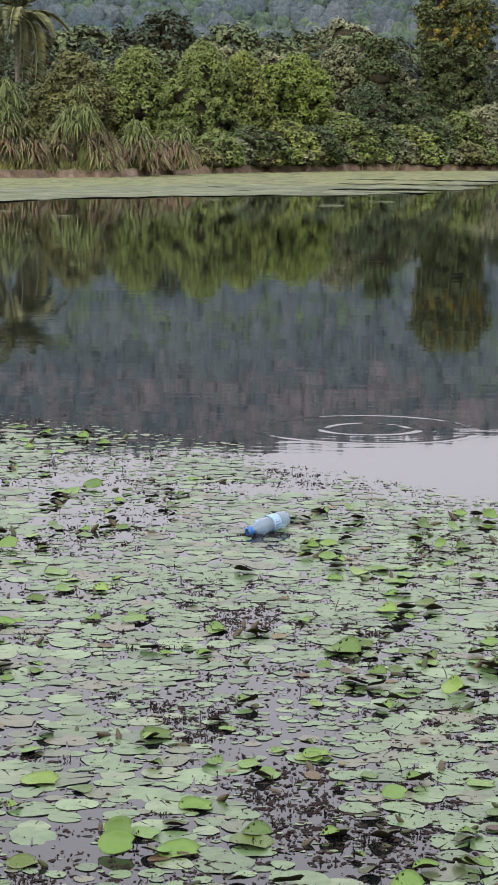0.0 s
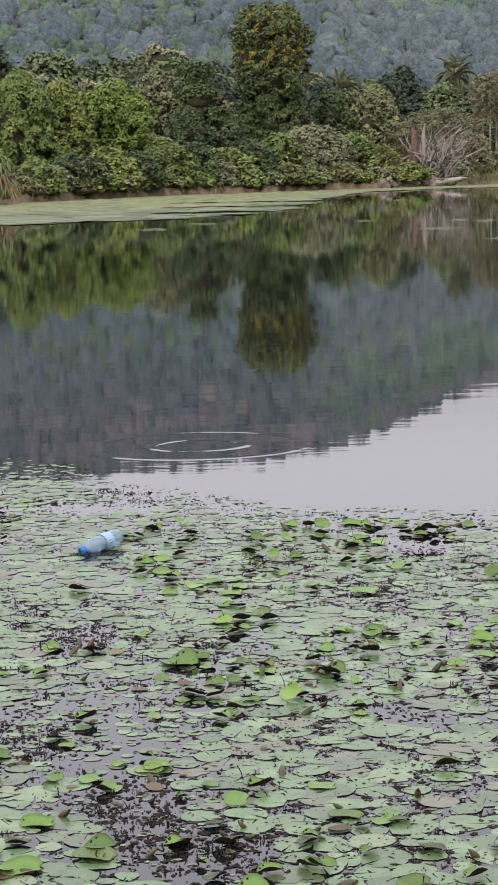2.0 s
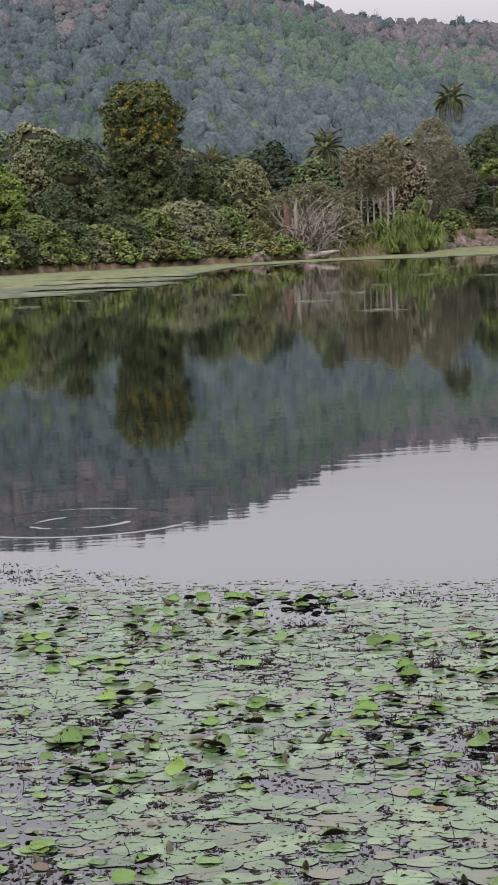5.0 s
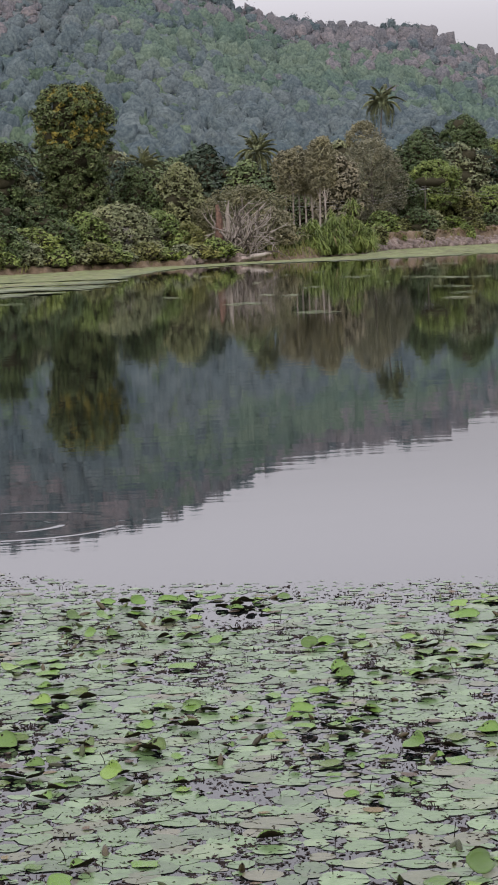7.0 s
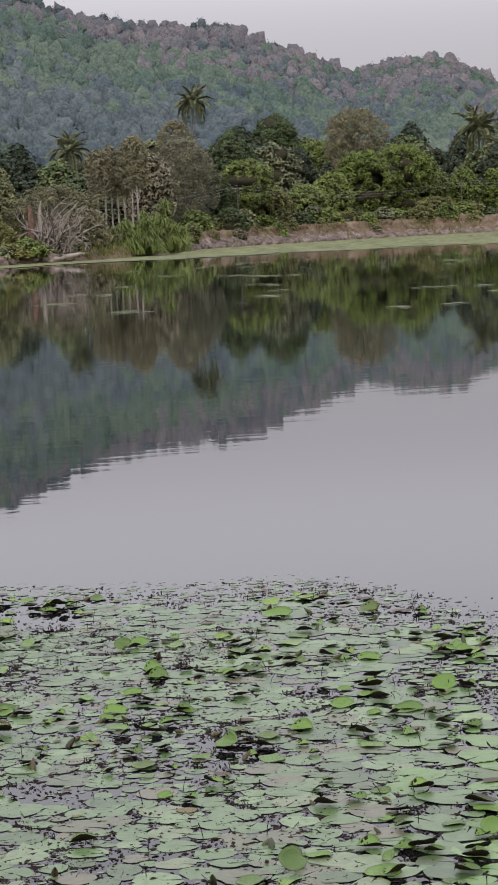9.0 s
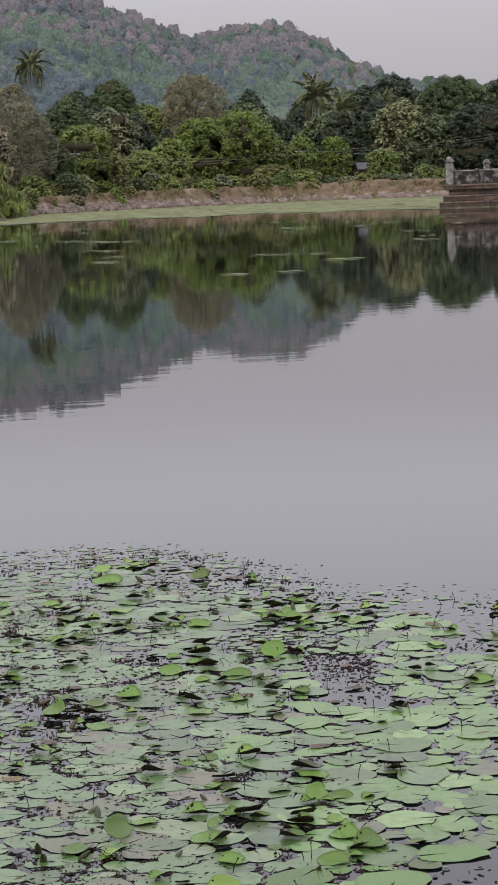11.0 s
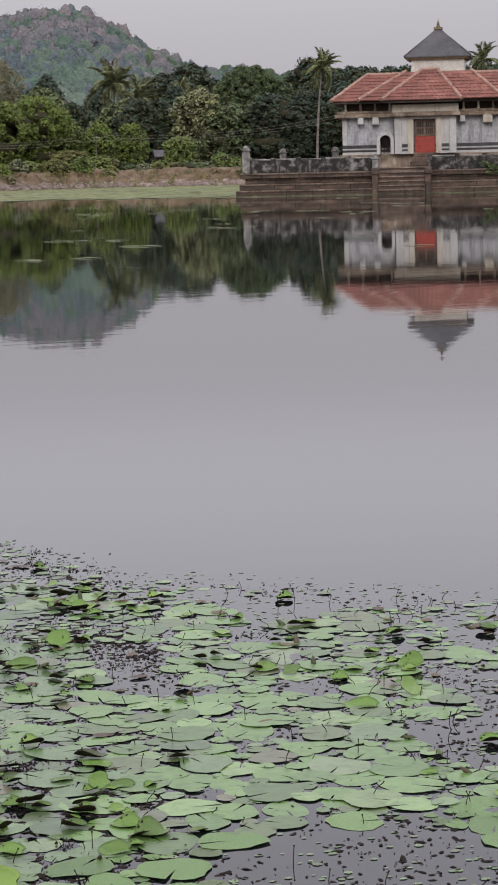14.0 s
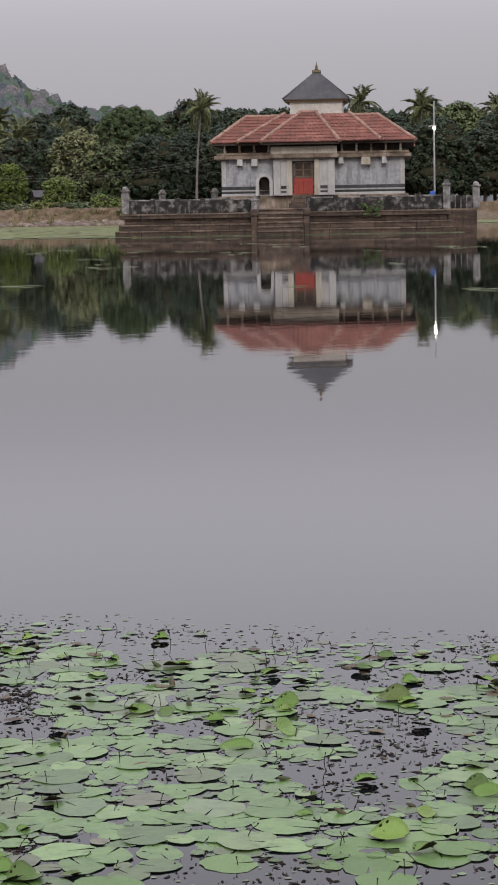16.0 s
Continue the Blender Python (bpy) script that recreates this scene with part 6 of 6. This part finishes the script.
for i, (x, y, r, az, d) in enumerate(spots + scraps):
    flat = 0.45 + 0.55 * smooth((az - 14) / 8)
    tilt = rng.normal(size=2) * 0.7 * flat
    m = Matrix.Translation((x, y, rng.uniform(0.0006, 0.0042 * flat))) @ pose(0, 0, 0, tilt[0], tilt[1], rng.uniform(0, 360)) @ Matrix.Scale(r, 4)
    if r < 0.0121:
        q = np.arange(6) / 6 * 6.28 + rng.uniform()
        rest.append((np.stack([x + np.cos(q) * r, y + np.sin(q) * r * rng.uniform(0.5, 1), np.full(6, 0.0015)], 1), np.array([[0, 1, 2], [0, 2, 3], [0, 3, 4], [0, 4, 5]])))
        continue
    k = rng.integers(len(LEAVES))
    bright = rng.uniform() < 0.85 * smooth((az - 17) / 5)
    if i in near_ids:
        tagged(link("lily_pad", (LEAF_ME_BRIGHT if bright else LEAF_ME)[k], None, m), "round notched green lily leaf floating on the water", "lily pad", "floating lily pads")
    else:
        M = np.array(m)
        (rest_bright if bright else rest).append((LEAVES[k][0] @ M[:3, :3].T + M[:3, 3], LEAVES[k][1]))
v, f = merge(rest)
tagged(link("lily_pads", mesh_from("lily_pads", v, f, PAD, True)), "dense mat of green lily leaves on the water", "lily pads", "", "stuff")
v, f = merge(rest_bright)
tagged(link("lily_pads", mesh_from("lily_pads", v, f, PAD_BRIGHT, True)), "mat of larger bright green lily leaves on the water", "lily pads", "", "stuff")


# leaves that stand up out of the mat
PAD_BUD = surface("rolled_leaf_skin", [(0.3, (0.035, 0.026, 0.012)), (0.5, (0.07, 0.05, 0.022)), (0.7, (0.12, 0.115, 0.035))], 14, 0.45, 70, 0.001)
PAD_BROWN = pad_material("dead_brown_lily_leaf", (0.12, 0.08, 0.04), (0.2, 0.16, 0.07), (0.08, 0.05, 0.03), 0.5)

DEAD_ME = [mesh_from("dead_lily_leaf", v, f, PAD_BROWN, True) for v, f, m in LEAVES[:5]]


def cupped_leaf(seed, cup, fold, mat):
    """A leaf of radius 1, cupped along its rib and wavy at the rim, with a dark underside; fold bends its far half over."""
    r = np.random.default_rng(seed)
    ph = r.uniform(0, 6.28, 3)
    vs, fs, n = [(0.0, 0.0, 0.0)], [], 16
    for rad in (0.4, 0.75, 1.0):
        for i in range(n):
            a = 2 * math.pi * i / n
            q = rad * (1 + 0.06 * math.sin(2 * a + ph[0]) + 0.04 * math.sin(3 * a + ph[1]) - (0.28 if i == 0 and rad == 1.0 else 0))
            x, y = q * math.cos(a), q * math.sin(a) * 0.86
            z = cup * y * y + 0.1 * x * x + 0.07 * rad * rad * math.sin(3 * a + ph[2])
            if y > 0.1 and fold:
                w = radians(fold) * (y - 0.1)
                y, z = 0.1 + (y - 0.1) * math.cos(w), z + (y - 0.1) * math.sin(w)
            vs.append((x, y, z))
    for i in range(n):
        i2 = (i + 1) % n
        fs.append((0, 1 + i, 1 + i2))
        for k in (0, 1):
            a, b = 1 + k * n, 1 + (k + 1) * n
            fs += [(a + i, b + i, b + i2, a + i2)]
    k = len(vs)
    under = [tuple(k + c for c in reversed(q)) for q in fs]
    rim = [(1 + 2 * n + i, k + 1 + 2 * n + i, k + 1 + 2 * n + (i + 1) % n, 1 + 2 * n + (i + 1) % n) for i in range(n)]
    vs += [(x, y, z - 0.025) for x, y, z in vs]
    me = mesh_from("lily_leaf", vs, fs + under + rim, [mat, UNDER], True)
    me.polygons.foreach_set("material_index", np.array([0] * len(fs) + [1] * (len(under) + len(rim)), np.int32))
    return me


def rolled_leaf(seed, mat):
    """A tightly rolled young leaf standing on its stalk: a blunt tapering scroll with a loose lip."""
    r = np.random.default_rng(seed)
    vs, fs, n, m = [], [], 14, 8
    for k in range(m):
        q = k / (m - 1)
        rad = 0.44 * math.sin(math.pi * (0.12 + 0.8 * q)) ** 0.7 * (1.1 - 0.25 * q)
        for i in range(n):
            a = 2 * math.pi * 1.22 * i / (n - 1)
            rr = rad * (1 - 0.3 * i / (n - 1))
            vs.append((rr * math.cos(a) + 0.16 * q * q * r.uniform(0.6, 1.2), rr * math.sin(a), 2.0 * q + 0.12 * math.sin(a + seed)))
    for k in range(m - 1):
        for i in range(n - 1):
            fs.append((k * n + i, k * n + i + 1, (k + 1) * n + i + 1, (k + 1) * n + i))
    return mesh_from("rolled_lily_leaf", vs, fs, mat, True)


CUP_GREEN = [cupped_leaf(s, 0.12 + 0.1 * (s % 3), 40 * (s % 2), PAD_FRESH) for s in range(6)]
CUP_DARK = [cupped_leaf(s + 20, 0.2 + 0.15 * (s % 3), 50 * (s % 2), PAD_FRESH if s % 2 else PAD_OLD) for s in range(6)]
ROLL = [rolled_leaf(s, PAD_BUD if s % 3 else PAD_OLD) for s in range(5)]
RAISED = []
KINDS = {"tilted": (CUP_GREEN, "tilted_lily_leaf", "fresh green lily leaf tilted up from the water"),
         "turned": (CUP_DARK, "curled_lily_leaf", "lily leaf turned up to show its dark underside"),
         "roll": (ROLL, "rolled_lily_leaf", "rolled brown young lily leaf standing out of the water")}


def raised(kind, x, y, size, turn, tilt):
    """Stand a leaf in the mat: tilt lifts its far edge (or, below nought, its near edge)."""
    if any(math.hypot(x - a, y - b) < 0.025 for a, b in RAISED):
        return
    RAISED.append((x, y))
    mes, name, lab = KINDS[kind]
    face = -math.degrees(math.atan2(x, y))
    if kind == "roll":
        m = Matrix.Translation((x, y, -0.3 * size)) @ pose(0, 0, 0, 0, tilt, face + turn) @ Matrix.Scale(size, 4)
    else:
        m = Matrix.Translation((x, y, 0.002 + size * 0.7 * abs(math.sin(radians(tilt))))) @ pose(0, 0, 0, tilt, 0, face + turn) @ Matrix.Diagonal((size, size * 0.9, size * 0.9, 1))
    return tagged(link(name, mes[rng.integers(len(mes))], None, m), lab, "lily leaf", "raised lily leaves")


for x, y, w in ((-0.67, 7.29, 0.05), (-0.37, 6.55, 0.045), (0.24, 6.16, 0.06), (-0.02, 4.41, 0.05), (-0.17, 4.35, 0.046), (-0.14, 4.66, 0.04), (-0.50, 4.85, 0.045), (0.50, 4.85, 0.036), (0.90, 7.11, 0.05), (1.42, 5.55, 0.04), (1.94, 5.96, 0.05), (1.68, 4.27, 0.044), (3.22, 5.33, 0.052), (2.58, 5.06, 0.047), (2.50, 4.14, 0.05), (2.01, 7.67, 0.056)):
    raised("tilted", x, y, w, rng.uniform(-40, 40), rng.uniform(0, 9))
for x, y, w in ((-0.31, 6.16, 0.028), (-0.04, 7.32, 0.04), (-0.10, 5.37, 0.03), (0.42, 6.54, 0.026), (0.65, 5.95, 0.046), (0.81, 4.96, 0.033), (1.93, 6.29, 0.04), (1.68, 5.09, 0.035), (1.96, 4.81, 0.028), (2.88, 5.46, 0.026), (1.77, 4.91, 0.044)):
    raised("turned", x, y, w, rng.uniform(-40, 40), -rng.uniform(10, 26))
count = 0
while count < 900:
    az = rng.uniform(-8, 35)
    e = np.interp(az, EDGE_AZ, EDGE_D)
    d = math.sqrt(rng.uniform(4.0 ** 2, (e - 0.15) ** 2))
    x, y = math.sin(radians(az)) * d, math.cos(radians(az)) * d
    if rng.uniform() < 0.8 * smooth((az - 18) / 5) or noise.noise(Vector((x * 1.8, y * 1.3, 9.5))) < rng.uniform(-0.4, 0.15):
        continue
    for k in range(rng.integers(1, 4)):
        u = rng.uniform()
        px, py = x + rng.normal() * 0.05 * k, y + rng.normal() * 0.07 * k
        if u < 0.27:
            raised("tilted", px, py, rng.uniform(0.022, 0.044), rng.uniform(-70, 70), rng.uniform(-5, 6) if rng.uniform() < 0.8 else rng.uniform(6, 40))
        elif u < 0.72:
            raised("turned", px, py, rng.uniform(0.015, 0.034), rng.uniform(-60, 60), -rng.uniform(7, 30))
        else:
            raised("roll", px, py, rng.uniform(0.012, 0.024), rng.uniform(-180, 180), rng.uniform(35, 85))
        count += 1

# flat brown dead leaves
for _ in range(110):
    az = rng.uniform(-8, 35)
    e = np.interp(az, EDGE_AZ, EDGE_D)
    d = e - 0.1 - abs(rng.normal()) * 0.35 if az > 16 and rng.uniform() < 0.5 else math.sqrt(rng.uniform(4.0 ** 2, e ** 2))
    p = polar(az, d, rng.uniform(0.003, 0.006))
    r = rng.uniform(0.014, 0.032)
    tagged(link("dead_lily_leaf", DEAD_ME[rng.integers(len(DEAD_ME))], None, Matrix.Translation(p) @ pose(0, 0, 0, rng.normal() * 1.5, rng.normal() * 1.5, rng.uniform(0, 360)) @ Matrix.Diagonal((r, r * 0.75, r, 1))), "flat brown dead lily leaf floating among the pads", "lily leaf", "dead lily leaves")

# rotting bits and sprigs among the pads
ps = []
count = 0
while count < 6500:
    az = rng.uniform(-9, 36)
    e = np.interp(az, EDGE_AZ, EDGE_D)
    d = math.sqrt(rng.uniform(3.8 ** 2, (e + 0.15) ** 2))
    x, y = math.sin(radians(az)) * d, math.cos(radians(az)) * d
    if rng.uniform() > np.clip(0.4 + 0.5 * noise.noise(Vector((x * 2.3, y * 1.7, 2.5))) + 0.5 * noise.noise(Vector((x * 6.6, y * 4.9, 7.5))) + 0.15 * max(0.0, (6.4 - d) / 2), 0.06, 1.0) * (1 - 0.82 * smooth((az - 18) / 6)) * (0.3 if d > min(e - 0.8, 8.3) else 1.0):
        continue
    count += 1
    spread = rng.uniform(0.015, 0.08)
    for _ in range(rng.integers(5, 14)):
        px, py = x + rng.normal() * spread, y + rng.normal() * spread
        if covered(px, py, 0.96) and rng.uniform() < (0.66 if az < 17 else 0.85):
            continue
        a, k = rng.uniform(0, 6.28), 6
        s = 0.0016 + 0.008 * rng.uniform() ** 2.2
        w = np.arange(k) / k * 6.283
        q = rng.uniform(0.5, 1.2, k)
        ex, ey = np.cos(w) * s * q * rng.uniform(1.0, 2.2), np.sin(w) * s * q * rng.uniform(0.5, 1.0)
        rimv = np.stack([px + ex * math.cos(a) - ey * math.sin(a), py + ex * math.sin(a) + ey * math.cos(a), rng.uniform(-0.0005, 0.0022, k)], 1)
        ps.append((np.concatenate([rimv, [[px, py, rng.uniform(0.001, 0.0045)]]]), np.array([[i, (i + 1) % k, k] for i in range(k)])))
    if az < 20 and rng.uniform() < 0.2 and not covered(x, y, 1.0):
        # a leafy sprig standing a little out of the water
        for _ in range(rng.integers(5, 12)):
            a, lean, hgt = rng.uniform(0, 6.28), rng.uniform(0.2, 1.0), rng.uniform(0.004, 0.014)
            c = np.array([x, y, 0.0]) + rng.normal(size=3) * [0.01, 0.01, 0]
            o, t = np.array([math.cos(a), math.sin(a), 0]), np.array([-math.sin(a), math.cos(a), 0]) * rng.uniform(0.001, 0.0026)
            tip = c + o * hgt * lean + [0, 0, hgt]
            mid = c + o * hgt * lean * 0.4 + [0, 0, hgt * 0.55]
            ps.append((np.array([c - t * 0.4, c + t * 0.4, mid + t, tip, mid - t]), np.array([[0, 1, 2], [0, 2, 4], [2, 3, 4]])))
v, f = merge(ps)
tagged(link("rotting_plant_bits", mesh_from("rotting_plant_bits", v, f, ROT)), "dark rotting leaf bits and sprigs floating between the pads", "plant debris", "", "stuff")
ps = []
for _ in range(420):
    az = rng.uniform(-8, 36)
    if az < 17 and rng.uniform() < 0.6:
        continue
    e = np.interp(az, EDGE_AZ, EDGE_D)
    d = math.sqrt(rng.uniform(4.0 ** 2, (e + 0.02) ** 2))
    p = polar(az, d)
    hgt = rng.uniform(0.01, 0.034)
    b = rng.normal(size=2) * 0.012
    v, f = tube_arrays([(p.x, p.y, -0.01), (p.x + b[0] * 0.5, p.y + b[1] * 0.5, hgt * 0.6), (p.x + b[0], p.y + b[1], hgt), (p.x + b[0] * 1.1, p.y + b[1] * 1.1, hgt + 0.004)], [0.0012, 0.001, 0.0011, 0.0022], 5)
    ps.append((v, f))
v, f = merge(ps)
tagged(link("plant_stems", mesh_from("plant_stems", v, f, ROT)), "thin dark stems standing out of the water", "stems", "", "stuff")

# the plastic bottle afloat among the pads
PLASTIC, pnt, pb = material("clear_bluish_plastic")
pn = noise_node(pnt, 25, 3, 0.6)
pb.inputs["Base Color"].default_value = (0.42, 0.56, 0.68, 1)
pb.inputs["Roughness"].default_value = 0.22
pb.inputs["Transmission Weight"].default_value = 0.6
bump(pnt, pb, pn.outputs[0], 0.3, 0.004)
BLUE_CAP = surface("blue_plastic", [(0.3, (0.03, 0.14, 0.42)), (0.7, (0.05, 0.2, 0.55))], 30, 0.4, 90, 0.0005)
BLUE_LABEL = surface("pale_blue_label", [(0.3, (0.22, 0.42, 0.62)), (0.7, (0.4, 0.58, 0.74))], 30, 0.5, 90, 0.0005)
bottle = thing("plastic_bottle", "crumpled clear plastic bottle with blue cap floating among pads", "bottle", Matrix.Translation((0.035, 8.12, 0.026)) @ pose(0, 0, 0, 0, -5, 52) @ Matrix.Scale(0.88, 4))
prof = [(-0.105, 0.012), (-0.1, 0.0145), (-0.085, 0.016), (-0.06, 0.029), (-0.04, 0.036), (-0.02, 0.0365), (-0.012, 0.034), (0.0, 0.0365), (0.012, 0.034), (0.03, 0.0365), (0.06, 0.0365), (0.075, 0.034), (0.09, 0.0365), (0.125, 0.0365), (0.138, 0.032), (0.14, 0.02)]
bm = bmesh.new()
rings = []
for x, r in prof:
    rings.append([bm.verts.new((x, r * math.cos(w) * (1 + 0.04 * math.sin(40 * x)), r * math.sin(w))) for w in np.arange(20) * 2 * math.pi / 20])
for a, b in zip(rings, rings[1:]):
    for i in range(20):
        bm.faces.new((a[i], a[(i + 1) % 20], b[(i + 1) % 20], b[i]))
bm.faces.new(rings[-1])
part("body", bm, PLASTIC, bottle, "clear bluish ribbed plastic", True)
for x0, x1, r, mt, nm in ((-0.122, -0.098, 0.0185, BLUE_CAP, "cap"), (0.018, 0.07, 0.0378, BLUE_LABEL, "label_band")):
    v, f = tube_arrays([(x0, 0, 0), (x0 + 0.002, 0, 0), (x1 - 0.002, 0, 0), (x1, 0, 0)], [r * 0.6 if nm == "cap" else r * 0.99, r, r, r * 0.99], 18)
    ob = link(nm, mesh_from(nm, v, f, mt, True), bottle)
